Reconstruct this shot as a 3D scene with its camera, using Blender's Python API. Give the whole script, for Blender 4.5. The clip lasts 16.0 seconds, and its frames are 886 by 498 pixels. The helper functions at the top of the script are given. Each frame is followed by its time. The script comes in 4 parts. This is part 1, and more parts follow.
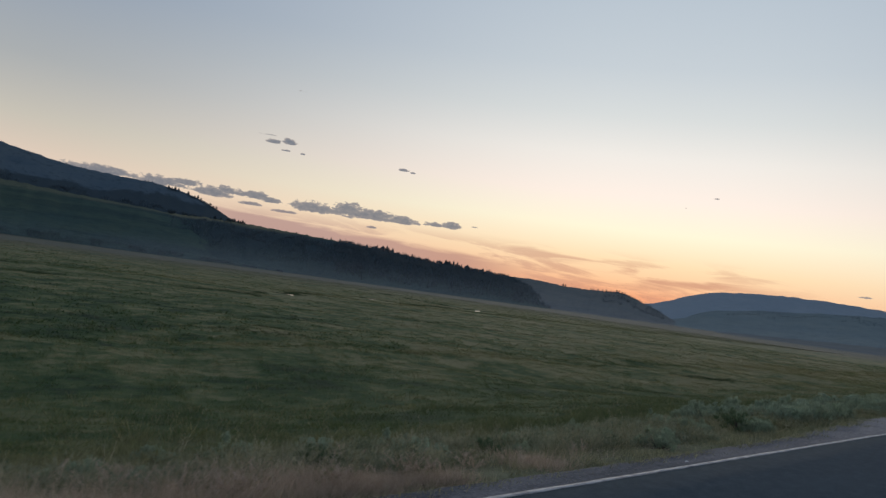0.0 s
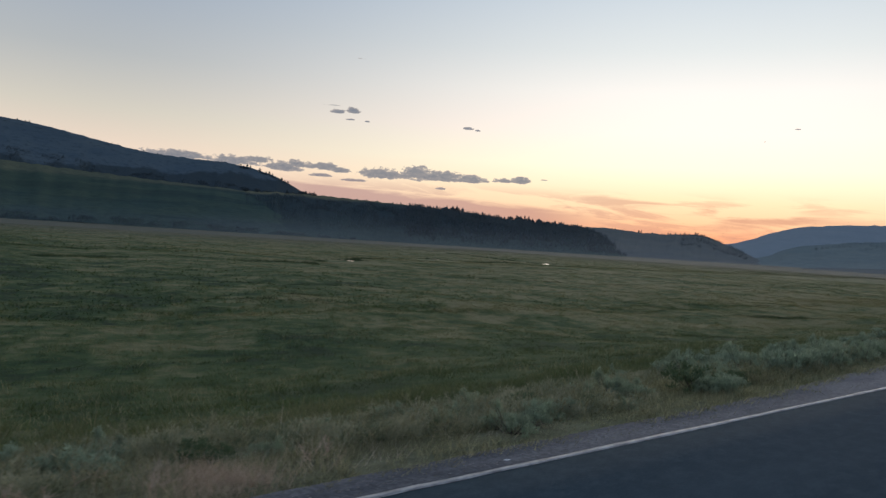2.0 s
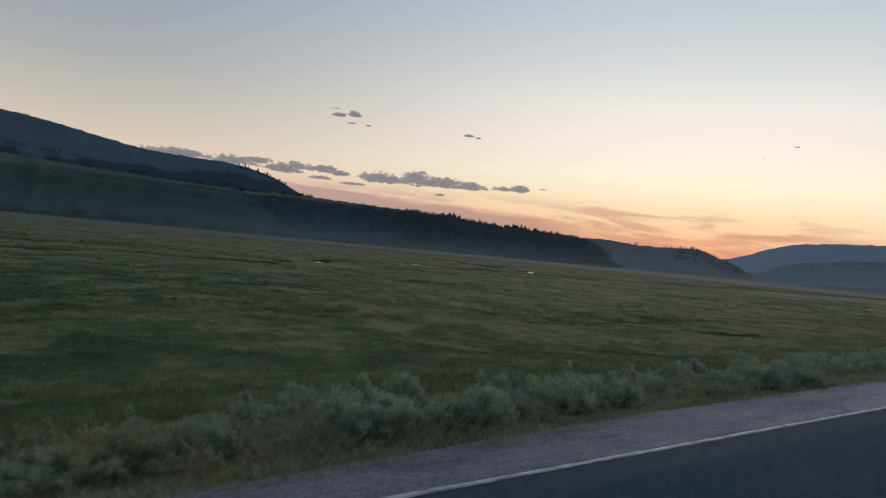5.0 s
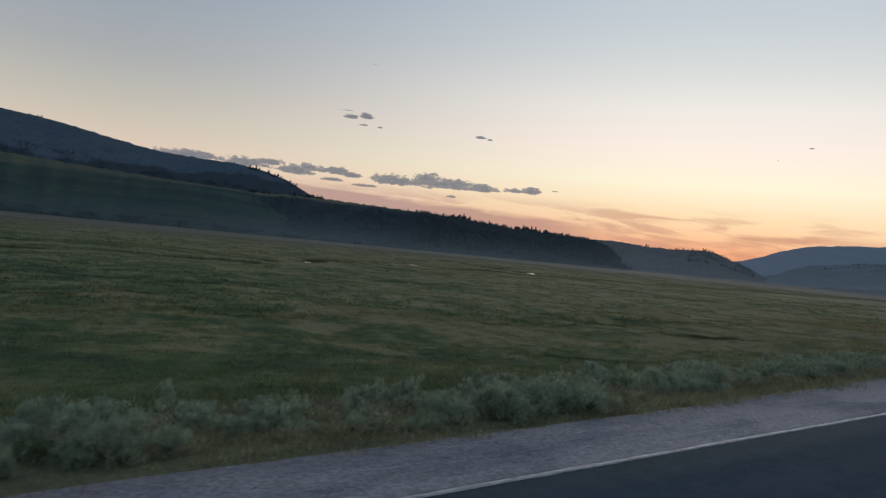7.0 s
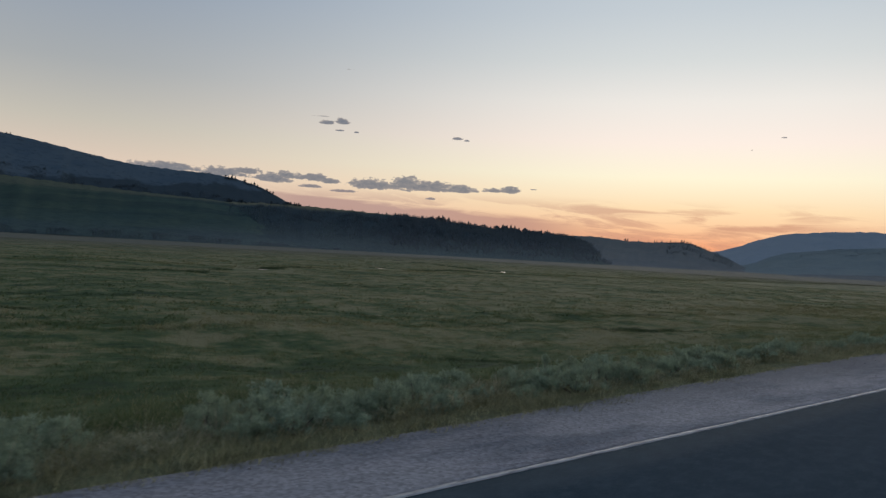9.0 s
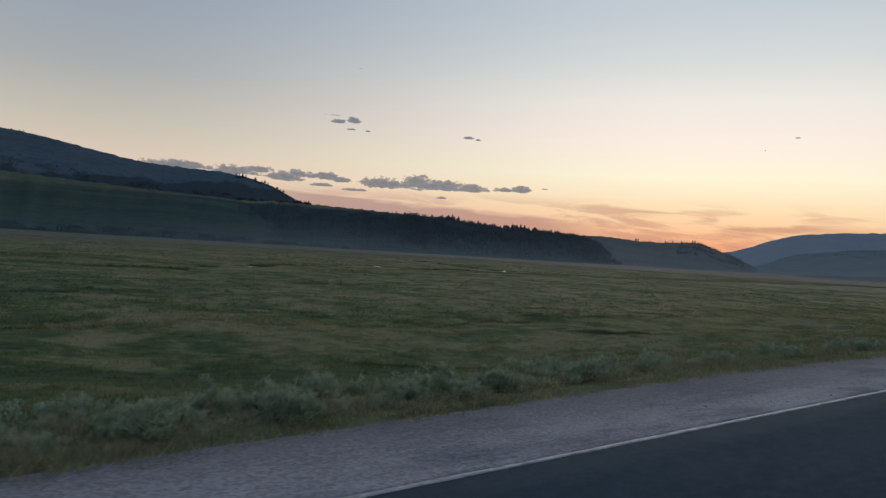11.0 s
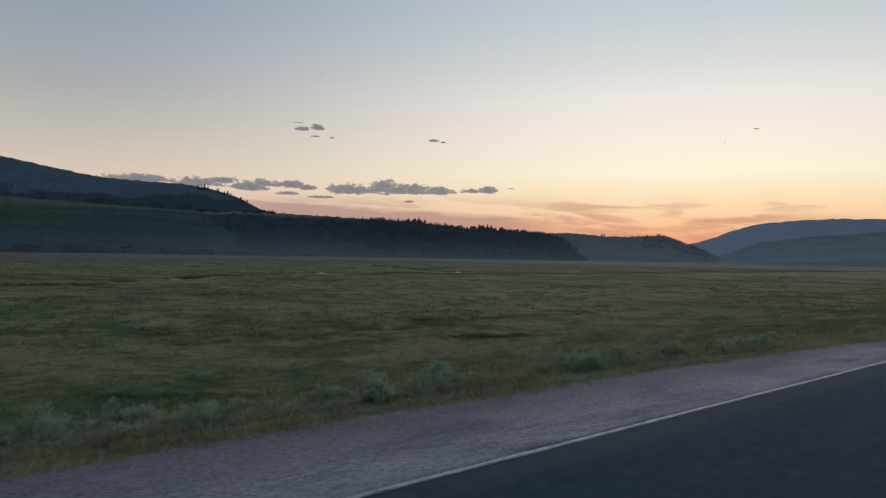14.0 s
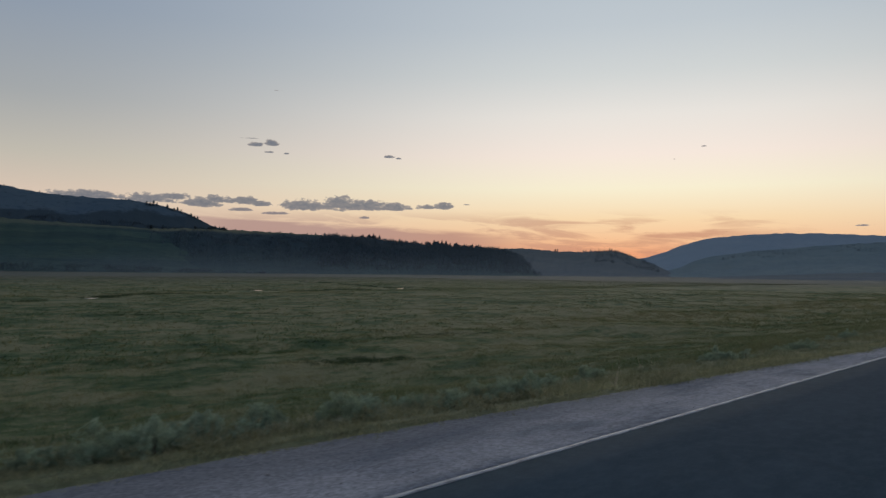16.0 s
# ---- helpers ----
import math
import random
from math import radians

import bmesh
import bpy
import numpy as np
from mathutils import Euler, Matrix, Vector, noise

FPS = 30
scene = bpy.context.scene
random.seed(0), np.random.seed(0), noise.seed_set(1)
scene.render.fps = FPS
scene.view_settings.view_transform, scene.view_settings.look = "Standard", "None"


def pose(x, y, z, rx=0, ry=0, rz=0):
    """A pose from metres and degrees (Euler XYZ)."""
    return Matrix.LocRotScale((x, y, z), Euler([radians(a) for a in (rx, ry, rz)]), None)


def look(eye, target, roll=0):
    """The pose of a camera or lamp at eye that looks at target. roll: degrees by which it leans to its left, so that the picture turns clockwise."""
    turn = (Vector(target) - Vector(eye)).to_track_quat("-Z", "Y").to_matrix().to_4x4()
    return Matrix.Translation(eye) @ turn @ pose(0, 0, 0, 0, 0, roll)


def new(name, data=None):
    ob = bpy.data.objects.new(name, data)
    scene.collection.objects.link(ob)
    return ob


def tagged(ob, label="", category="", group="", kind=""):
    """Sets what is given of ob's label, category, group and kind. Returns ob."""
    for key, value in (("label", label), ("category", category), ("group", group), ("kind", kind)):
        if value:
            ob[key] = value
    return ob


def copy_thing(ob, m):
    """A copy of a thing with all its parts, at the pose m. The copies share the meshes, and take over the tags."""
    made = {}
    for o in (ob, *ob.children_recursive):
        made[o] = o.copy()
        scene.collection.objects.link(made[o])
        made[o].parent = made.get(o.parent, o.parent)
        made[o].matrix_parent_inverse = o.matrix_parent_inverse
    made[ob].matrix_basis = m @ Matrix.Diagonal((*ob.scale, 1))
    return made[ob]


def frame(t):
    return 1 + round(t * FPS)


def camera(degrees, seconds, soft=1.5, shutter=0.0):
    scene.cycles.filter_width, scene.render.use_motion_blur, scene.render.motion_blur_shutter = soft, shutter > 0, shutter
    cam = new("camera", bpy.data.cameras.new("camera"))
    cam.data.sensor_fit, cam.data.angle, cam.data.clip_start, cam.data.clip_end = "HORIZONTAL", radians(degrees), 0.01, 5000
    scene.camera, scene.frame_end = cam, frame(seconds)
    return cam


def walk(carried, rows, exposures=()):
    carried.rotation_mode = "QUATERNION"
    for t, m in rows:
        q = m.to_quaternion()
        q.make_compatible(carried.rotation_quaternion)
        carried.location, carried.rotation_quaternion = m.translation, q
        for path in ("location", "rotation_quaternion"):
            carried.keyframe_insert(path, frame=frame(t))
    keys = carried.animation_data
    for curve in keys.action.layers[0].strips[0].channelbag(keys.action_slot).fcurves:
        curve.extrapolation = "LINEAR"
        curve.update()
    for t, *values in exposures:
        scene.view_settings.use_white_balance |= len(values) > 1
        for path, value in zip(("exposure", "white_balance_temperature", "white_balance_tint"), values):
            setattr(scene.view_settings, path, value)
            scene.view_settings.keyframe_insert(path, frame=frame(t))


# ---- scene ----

# ---------------------------------------------------------------- camera
EYE = 2.2          # height over the asphalt
cam = camera(62.24, 16.0, soft=1.35, shutter=0.25)
# seconds, metres along the road, yaw to the left of the road, pitch, roll
PATH = [
    (0.0, 0.01, 43.82, 3.25, 7.92), (0.5, 1.69, 43.42, 3.19, 4.30), (1.0, 3.22, 43.13, 3.15, 3.39),
    (1.1, 3.54, 43.21, 2.79, 3.42), (1.2, 3.86, 44.29, 1.85, 3.45), (1.3, 4.18, 46.36, 0.56, 3.48), (1.4, 4.50, 47.94, -0.31, 3.51),
    (1.5, 4.82, 48.42, -0.45, 3.54), (2.0, 6.31, 49.10, -0.54, 3.65), (2.5, 7.92, 48.80, -0.40, 3.83),
    (3.0, 9.72, 48.50, -0.29, 4.13), (3.5, 11.50, 48.23, -0.23, 4.56), (4.0, 13.42, 48.39, -0.10, 4.92),
    (6.5, 23.58, 49.54, 0.02, 5.73), (7.0, 25.70, 49.82, 0.02, 5.52), (7.5, 27.90, 50.03, 0.10, 5.03),
    (8.0, 30.09, 49.84, 0.25, 3.67), (8.5, 32.21, 48.29, 0.30, 3.16), (11.0, 41.57, 49.21, 0.18, 3.50),
    (11.5, 43.60, 48.72, 0.19, 3.78), (12.0, 45.67, 49.24, 0.16, 3.72), (12.5, 47.87, 49.91, 0.13, 3.49),
    (13.0, 50.07, 50.04, 0.09, 3.03), (13.5, 52.38, 47.16, 0.44, 1.67), (14.0, 54.55, 46.85, 0.50, 1.01),
    (14.5, 56.74, 47.24, 0.67, 1.01), (15.0, 58.96, 46.13, 1.37, 1.34), (15.5, 61.22, 45.48, 1.41, 1.21),
    (16.0, 63.51, 43.43, 1.79, 0.62),
]


def heading(az, el):
    """Unit vector; az in degrees to the left of the road, el in degrees up."""
    a, e = radians(az), radians(el)
    return Vector((-math.sin(a) * math.cos(e), math.cos(a) * math.cos(e), math.sin(e)))


def skew(y):
    """The road's run to the right of the y axis."""
    return 0.014 * (np.asarray(y, float) - 30.0)


rows = []
for t, along, yaw, pitch, roll in PATH:
    eye = Vector((0, along, EYE))
    eye.x = float(np.interp(t, [0, 1, 3.5, 8, 11, 13, 14.5, 16], [-0.06, -0.12, -0.24, -0.18, 0.12, 0.22, 0.2, 0.15])) + float(skew(along))
    rows.append((t, look(eye, eye + heading(yaw, pitch) * 10, roll)))
walk(cam, rows, exposures=[(0.0, 0.05), (0.6, -0.02), (1.0, -0.08), (1.5, 0.2), (2.0, 0.27), (2.5, 0.05), (3.0, 0.0), (4.0, 0.02), (14.5, -0.03), (16.0, -0.09)])

# ---------------------------------------------------------------- dusk sky


def lin(r, g, b):
    """Linear colour from 8 bit values."""
    return tuple(((c / 255 + 0.055) / 1.055) ** 2.4 if c > 10 else c / 255 / 12.92 for c in (r, g, b)) + (1.0,)


class Nodes:
    """A small wrapper to write node trees in a few words."""

    def __init__(self, tree):
        self.tree = tree

    def add(self, kind, inputs=None, **props):
        n = self.tree.nodes.new(kind)
        for k, v in props.items():
            setattr(n, k, v)
        for k, v in (inputs or {}).items():
            self.put(n.inputs[k], v)
        return n

    def put(self, socket, v):
        if isinstance(v, bpy.types.NodeSocket):
            self.tree.links.new(v, socket)
        elif isinstance(v, bpy.types.Node):
            self.tree.links.new(v.outputs[0], socket)
        else:
            socket.default_value = v

    def math(self, op, a, b=0.0, c=0.0, clamp=False):
        n = self.add("ShaderNodeMath", operation=op, use_clamp=clamp)
        for s, v in zip(n.inputs, (a, b, c)):
            self.put(s, v)
        return n.outputs[0]

    def mix(self, f, a, b, blend="MIX"):
        n = self.add("ShaderNodeMix", data_type="RGBA", blend_type=blend)
        self.put(n.inputs[0], f), self.put(n.inputs[6], a), self.put(n.inputs[7], b)
        return n.outputs[2]

    def ramp(self, f, stops, interp="LINEAR"):
        n = self.add("ShaderNodeValToRGB")
        n.color_ramp.interpolation = interp
        while len(n.color_ramp.elements) < len(stops):
            n.color_ramp.elements.new(0.5)
        for e, (p, c) in zip(n.color_ramp.elements, stops):
            e.position, e.color = p, c if len(c) == 4 else (*c, 1)
        self.put(n.inputs[0], f)
        return n.outputs[0]

    def noise(self, vec, scale, detail=4.0, rough=0.55, distort=0.0):
        n = self.add("ShaderNodeTexNoise", {"Scale": scale, "Detail": detail, "Roughness": rough, "Distortion": distort})
        if vec is not None:
            self.put(n.inputs["Vector"], vec)
        return n.outputs[0]

    def span(self, v, a, b, lo=0.0, hi=1.0, smooth=False):
        n = self.add("ShaderNodeMapRange", {"Value": v, "From Min": a, "From Max": b, "To Min": lo, "To Max": hi},
                     interpolation_type="SMOOTHSTEP" if smooth else "LINEAR", clamp=True)
        return n.outputs[0]

    def xyz(self, x, y, z=0.0):
        return self.add("ShaderNodeCombineXYZ", {0: x, 1: y, 2: z}).outputs[0]


SUN_AZ = 27.0       # the sun has set behind the saddle at this heading
world = bpy.data.worlds.new("dusk")
scene.world = world
world.use_nodes = True
w = Nodes(world.node_tree)
world.node_tree.nodes.clear()
way = w.add("ShaderNodeTexCoord").outputs["Generated"]
split = w.add("ShaderNodeSeparateXYZ", {0: way})
sx, sy, sz = split.outputs
AZ = w.math("MULTIPLY", w.math("ARCTAN2", w.math("MULTIPLY", sx, -1.0), sy), 57.29578)
EL = w.math("MULTIPLY", w.math("ARCSINE", sz), 57.29578)
height = w.math("DIVIDE", EL, 90.0, clamp=True)


def stops(*rows):
    return [(math.sqrt(e / 90.0), lin(*c)) for e, c in rows]


root = w.math("SQRT", height)
sunward = w.ramp(root, stops((0.0, (222, 132, 98)), (1.6, (242, 168, 127)), (2.6, (251, 198, 154)), (4.2, (254, 221, 179)),
                             (6.5, (255, 243, 214)), (9.0, (254, 236, 224)), (12, (240, 232, 225)), (15, (216, 217, 216)), (18.5, (198, 204, 210)),
                             (28, (174, 186, 200)), (50, (132, 150, 176)), (90, (114, 133, 165))))
away = w.ramp(root, stops((0.0, (176, 158, 150)), (2.5, (212, 180, 164)), (5, (224, 200, 182)), (8, (197, 189, 177)),
                          (12, (168, 170, 172)), (18, (146, 157, 173)), (28, (139, 153, 178)), (50, (118, 135, 162)), (90, (114, 133, 165))))
behind = w.ramp(root, stops((0.0, (138, 140, 152)), (6, (160, 154, 164)), (14, (156, 160, 175)), (30, (140, 154, 179)),
                            (60, (118, 136, 166)), (90, (114, 133, 165))))
offset = w.math("ABSOLUTE", w.math("SUBTRACT", AZ, SUN_AZ))
offset = w.math("MINIMUM", offset, w.math("SUBTRACT", 360.0, offset))
sky = w.mix(w.span(offset, 2.0, 50.0, smooth=True), sunward, away)
sky = w.mix(w.span(offset, 55.0, 150.0, smooth=True), sky, behind)

# small cumulus in a row over the hills: heading, elevation, half width, half height
CLOUDS = [
    (54.2, 4.85, 1.9, 0.60), (51.4, 5.00, 1.6, 0.80), (49.6, 4.95, 2.2, 0.60), (47.4, 4.90, 1.5, 0.42),
    (61.6, 4.85, 1.5, 0.55), (60.6, 5.15, 1.2, 0.42), (58.6, 5.12, 1.3, 0.42), (57.5, 4.98, 0.9, 0.32), (58.9, 4.50, 0.9, 0.20),
    (44.9, 4.98, 0.75, 0.26), (43.4, 5.05, 0.85, 0.40), (69.4, 5.10, 3.0, 0.42), (65.4, 5.00, 1.8, 0.50), (63.6, 5.25, 1.3, 0.35),
    (57.9, 9.42, 0.62, 0.26), (56.7, 9.52, 0.62, 0.34), (58.3, 9.88, 0.9, 0.05, 0.42), (47.7, 8.84, 0.42, 0.16), (47.0, 8.74, 0.25, 0.11), (25.9, 8.55, 0.14, 0.12, 0.42), (23.9, 9.42, 0.32, 0.09, 0.42),
    (56.4, 13.5, 0.6, 0.05, 0.42), (56.9, 8.9, 0.35, 0.10), (55.6, 8.85, 0.22, 0.10), (49.7, 4.12, 0.5, 0.14), (56.4, 4.30, 1.1, 0.16),
    (41.6, 5.25, 0.3, 0.08, 0.7), (13.7, 3.45, 0.7, 0.10, 0.7),
]
drift = w.xyz(w.math("MULTIPLY", AZ, 1.0), w.math("MULTIPLY", EL, 1.7))
puffs = w.noise(drift, 2.6, 8.0, 0.70, 0.4)
lumps = w.noise(drift, 1.5, 2.0, 0.5)
cover = None
for a, e, ra, re, *weak in CLOUDS:
    dx = w.math("DIVIDE", w.math("SUBTRACT", AZ, a), ra)
    dy = w.math("DIVIDE", w.math("SUBTRACT", EL, e), re)
    dy = w.math("MAXIMUM", dy, w.math("MULTIPLY", dy, -2.2))       # flat base, heaped top
    r = w.math("ADD", w.math("MULTIPLY", dx, dx), w.math("MULTIPLY", dy, dy))
    g = w.math("SUBTRACT", weak[0] if weak else 1.0, r)
    cover = g if cover is None else w.math("MAXIMUM", cover, g)
thick = w.math("ADD", w.math("MAXIMUM", w.math("MULTIPLY", cover, 2.1), -3.0), w.math("MULTIPLY", w.math("SUBTRACT", puffs, 0.5), 6.0))
thick = w.math("ADD", thick, w.math("MULTIPLY", w.math("SUBTRACT", lumps, 0.46), 4.2))
cloud = w.span(thick, 0.1, 0.75, 0.0, 0.93, smooth=True)
lit = w.math("MULTIPLY", w.span(thick, 0.2, 1.6), w.span(puffs, 0.35, 0.68, 1.0, 0.6))
cloud_colour = w.mix(lit, lin(172, 160, 154), lin(93, 103, 120))
sky = w.mix(cloud, sky, cloud_colour)

# thin rosy veils low over the ridges: a long bank that sinks towards the glow, and two smoky streaks
smoke = w.noise(w.xyz(w.math("MULTIPLY", AZ, 0.16), w.math("ADD", w.math("MULTIPLY", EL, 1.15), w.math("MULTIPLY", AZ, -0.06))), 1.0, 6.0, 0.6, 0.6)
curl = w.math("SUBTRACT", smoke, 0.5)
low = w.math("MULTIPLY", w.span(EL, 0.5, 1.5, smooth=True), w.span(EL, 3.3, 5.0, 1.0, 0.0, smooth=True))
wide = w.math("MULTIPLY", w.span(AZ, 14.0, 24.0, smooth=True), w.span(AZ, 58.0, 66.0, 1.0, 0.0, smooth=True))
veil = w.math("MULTIPLY", w.math("MULTIPLY", w.span(smoke, 0.45, 0.62, 0.0, 0.6, smooth=True), low), wide)
rim = w.math("SUBTRACT", EL, w.math("ADD", 3.08, w.math("MULTIPLY", w.math("SUBTRACT", AZ, 40.7), 0.047)))
rim = w.math("ADD", rim, w.math("MULTIPLY", curl, 1.2))
bank = w.math("MULTIPLY", w.math("MULTIPLY", w.span(AZ, 34.0, 43.0, smooth=True), w.span(AZ, 59.0, 67.0, 1.0, 0.0, smooth=True)),
              w.span(rim, -0.32, 0.12, 0.88, 0.0, smooth=True))
veil = w.math("MAXIMUM", veil, bank)
for a, e, tilt, ra, re, most in ((26.2, 2.75, -0.10, 5.0, 0.55, 0.75), (35.4, 3.85, 0.03, 4.2, 0.55, 0.6), (21.5, 3.7, -0.05, 3.0, 0.35, 0.5)):
    dx = w.math("SUBTRACT", AZ, a)
    dy = w.math("DIVIDE", w.math("SUBTRACT", w.math("SUBTRACT", EL, e), w.math("MULTIPLY", dx, tilt)), re)
    dx = w.math("DIVIDE", dx, ra)
    g = w.math("SUBTRACT", 1.0, w.math("ADD", w.math("MULTIPLY", dx, dx), w.math("MULTIPLY", dy, dy)))
    g = w.math("ADD", g, w.math("MULTIPLY", curl, 3.5))
    veil = w.math("MAXIMUM", veil, w.span(g, 0.0, 1.1, 0.0, most, smooth=True))
sky = w.mix(veil, sky, w.mix(w.span(offset, 4.0, 26.0), lin(198, 142, 120), lin(180, 145, 140)))

nishita = w.add("ShaderNodeTexSky", sky_type="NISHITA", sun_disc=False, sun_elevation=radians(-1.5), sun_rotation=radians(-SUN_AZ))
sky = w.mix(0.03, sky, nishita.outputs[0], "ADD")
sky = w.mix(1.0, sky, (0.968, 0.995, 1.0, 1), "MULTIPLY")
back = w.add("ShaderNodeBackground", {"Color": sky, "Strength": 1.0})
w.add("ShaderNodeOutputWorld", {"Surface": back})

# the broad afterglow where the sun went down
glow = bpy.data.lights.new("afterglow", "SUN")
glow.energy, glow.angle, glow.color = 0.72, radians(35), (1.0, 0.88, 0.76)
lamp = new("afterglow", glow)
lamp.matrix_basis = look(heading(SUN_AZ, 10) * 100, (0, 0, 0))

# ---------------------------------------------------------------- materials


def material(name):
    m = bpy.data.materials.new(name)
    m.use_nodes = True
    m.node_tree.nodes.clear()
    return m, Nodes(m.node_tree)


def finish(n, colour, rough=0.9, bump=None, bump_strength=0.3, bump_distance=0.02, spec=0.3, translucent=0.0):
    b = n.add("ShaderNodeBsdfPrincipled", {"Base Color": colour, "Roughness": rough, "Specular IOR Level": spec})
    if bump is not None:
        k = n.add("ShaderNodeBump", {"Height": bump, "Strength": bump_strength, "Distance": bump_distance})
        n.put(b.inputs["Normal"], k.outputs[0])
    out = b.outputs[0]
    if translucent:
        tr = n.add("ShaderNodeBsdfTranslucent", {"Color": colour})
        mx = n.add("ShaderNodeMixShader", {0: translucent, 1: out, 2: tr.outputs[0]})
        out = mx.outputs[0]
    n.add("ShaderNodeOutputMaterial", {"Surface": out})
    return b


def place_of(n):
    return n.add("ShaderNodeNewGeometry").outputs["Position"]


def stretched(n, sx_, sy_, sz_=1.0):
    return n.add("ShaderNodeVectorMath", {0: place_of(n), 1: (sx_, sy_, sz_)}, operation="MULTIPLY").outputs[0]


GREEN, OLIVE, TAN, SEDGE = (0.034, 0.081, 0.026, 1), (0.100, 0.132, 0.049, 1), (0.234, 0.214, 0.106, 1), (0.016, 0.040, 0.018, 1)


def meadow_colour(n):
    """Patches of green, olive and ripe tan grass, with darker sedge in the hollows; sunset sheen and far haze are mixed
    into the tint.
    """
    big = n.noise(stretched(n, 0.034, 0.026), 1.0, 3.0, 0.55)
    mid = n.noise(stretched(n, 0.20, 0.17), 1.0, 4.0, 0.6, 0.5)
    fine = n.noise(stretched(n, 1.1, 0.8), 1.0, 4.0, 0.65)
    f = n.math("ADD", n.math("ADD", n.math("MULTIPLY", big, 0.30), n.math("MULTIPLY", mid, 0.43)), n.math("MULTIPLY", fine, 0.27))
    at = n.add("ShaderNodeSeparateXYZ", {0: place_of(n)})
    # tan grows down the road: sunset sheen on the grass put into colour
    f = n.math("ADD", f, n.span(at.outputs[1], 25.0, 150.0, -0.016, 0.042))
    f = n.math("ADD", n.math("MULTIPLY", f, 1.28), -0.140)      # sharper patches
    straw = n.math("MULTIPLY", n.span(at.outputs[0], -98.0, -58.0, smooth=True), n.span(at.outputs[1], 45.0, 100.0, 0.0, 0.040, smooth=True))
    f = n.math("ADD", f, straw)         # more tan nearer the road and further along
    c = n.ramp(f, [(0.385, SEDGE), (0.45, GREEN), (0.52, OLIVE), (0.60, TAN)])
    # distance haze painted in: far grass fades to grey
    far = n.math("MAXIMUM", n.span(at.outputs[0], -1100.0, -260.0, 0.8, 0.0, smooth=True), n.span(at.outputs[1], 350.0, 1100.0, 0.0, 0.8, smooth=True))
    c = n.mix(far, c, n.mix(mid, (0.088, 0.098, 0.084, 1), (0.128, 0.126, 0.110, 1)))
    # greener close to the road; dimming of the foreground put into the colour
    near = n.span(at.outputs[0], -48.0, -20.0, 0.0, 0.5, smooth=True)
    c = n.mix(near, c, n.mix(fine, (0.028, 0.069, 0.020, 1), (0.088, 0.120, 0.040, 1)))
    bank = n.span(at.outputs[0], -12.5, -8.5, 0.0, 0.68, smooth=True)
    dry = n.span(n.math("ADD", at.outputs[1], n.math("MULTIPLY", n.math("SUBTRACT", mid, 0.5), 16.0)), 9.0, 24.0, 1.0, 0.0, smooth=True)
    soil = n.mix(dry, n.mix(fine, (0.110, 0.132, 0.060, 1), (0.310, 0.282, 0.165, 1)), n.mix(fine, (0.150, 0.158, 0.085, 1), (0.420, 0.375, 0.250, 1)))
    return n.mix(bank, c, soil)


def ground_material():
    m, n = material("meadow_ground")
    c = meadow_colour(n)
    soil = n.noise(stretched(n, 6, 6, 6), 1.0, 5.0, 0.7)
    c = n.mix(n.span(soil, 0.40, 0.70, 0.1, 0.6), c, (0.056, 0.052, 0.034, 1))
    finish(n, c, 0.95, n.noise(stretched(n, 3, 3, 3), 1.0, 6.0, 0.7), 0.6, 0.15, 0.1)
    return m


def grass_material(name, shift, tips, dry=0.0, vary=(0.6, 1.35)):
    """Blades that take the meadow's patches and differ one from the next."""
    m, n = material(name)
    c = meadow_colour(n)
    rnd = n.add("ShaderNodeNewGeometry").outputs["Random Per Island"]
    c = n.mix(n.span(rnd, 0.0, 1.0, 0.0, shift), c, tips)
    if dry:
        where = n.noise(stretched(n, 0.5, 0.28), 1.0, 3.0, 0.6)
        c = n.mix(n.span(where, 0.5 - dry * 0.25, 0.62 - dry * 0.15, 0.0, 0.85), c,
                  n.mix(rnd, (0.34, 0.275, 0.180, 1), (0.52, 0.43, 0.300, 1)))
    v = n.add("ShaderNodeHueSaturation", {"Value": n.span(n.math("FRACT", n.math("MULTIPLY", rnd, 17.3)), 0, 1, *vary), "Color": c})
    finish(n, v.outputs[0], 0.64, spec=0.36, translucent=0.45)
    return m


def asphalt_material():
    m, n = material("asphalt")
    grit = n.noise(stretched(n, 42, 42, 42), 1.0, 4.0, 0.75)
    stain = n.noise(stretched(n, 1.1, 0.25), 1.0, 7.0, 0.68)
    c = n.mix(n.span(stain, 0.3, 0.7), (0.0165, 0.038, 0.052, 1), (0.030, 0.054, 0.071, 1))
    blotch = n.noise(stretched(n, 5, 3, 5), 1.0, 7.0, 0.85)
    c = n.mix(n.span(blotch, 0.46, 0.60, 0, 0.6), c, (0.042, 0.070, 0.088, 1))
    c = n.mix(n.span(grit, 0.52, 0.7, 0, 0.6), c, (0.072, 0.092, 0.112, 1))
    crack = n.add("ShaderNodeTexVoronoi", {"Vector": stretched(n, 0.7, 0.35), "Scale": 1.0}, feature="DISTANCE_TO_EDGE")
    c = n.mix(n.span(crack.outputs[0], 0.0, 0.006, 0.12, 0.0), c, (0.02, 0.02, 0.02, 1))
    finish(n, c, 0.95, grit, 0.5, 0.006, 0.04)
    return m


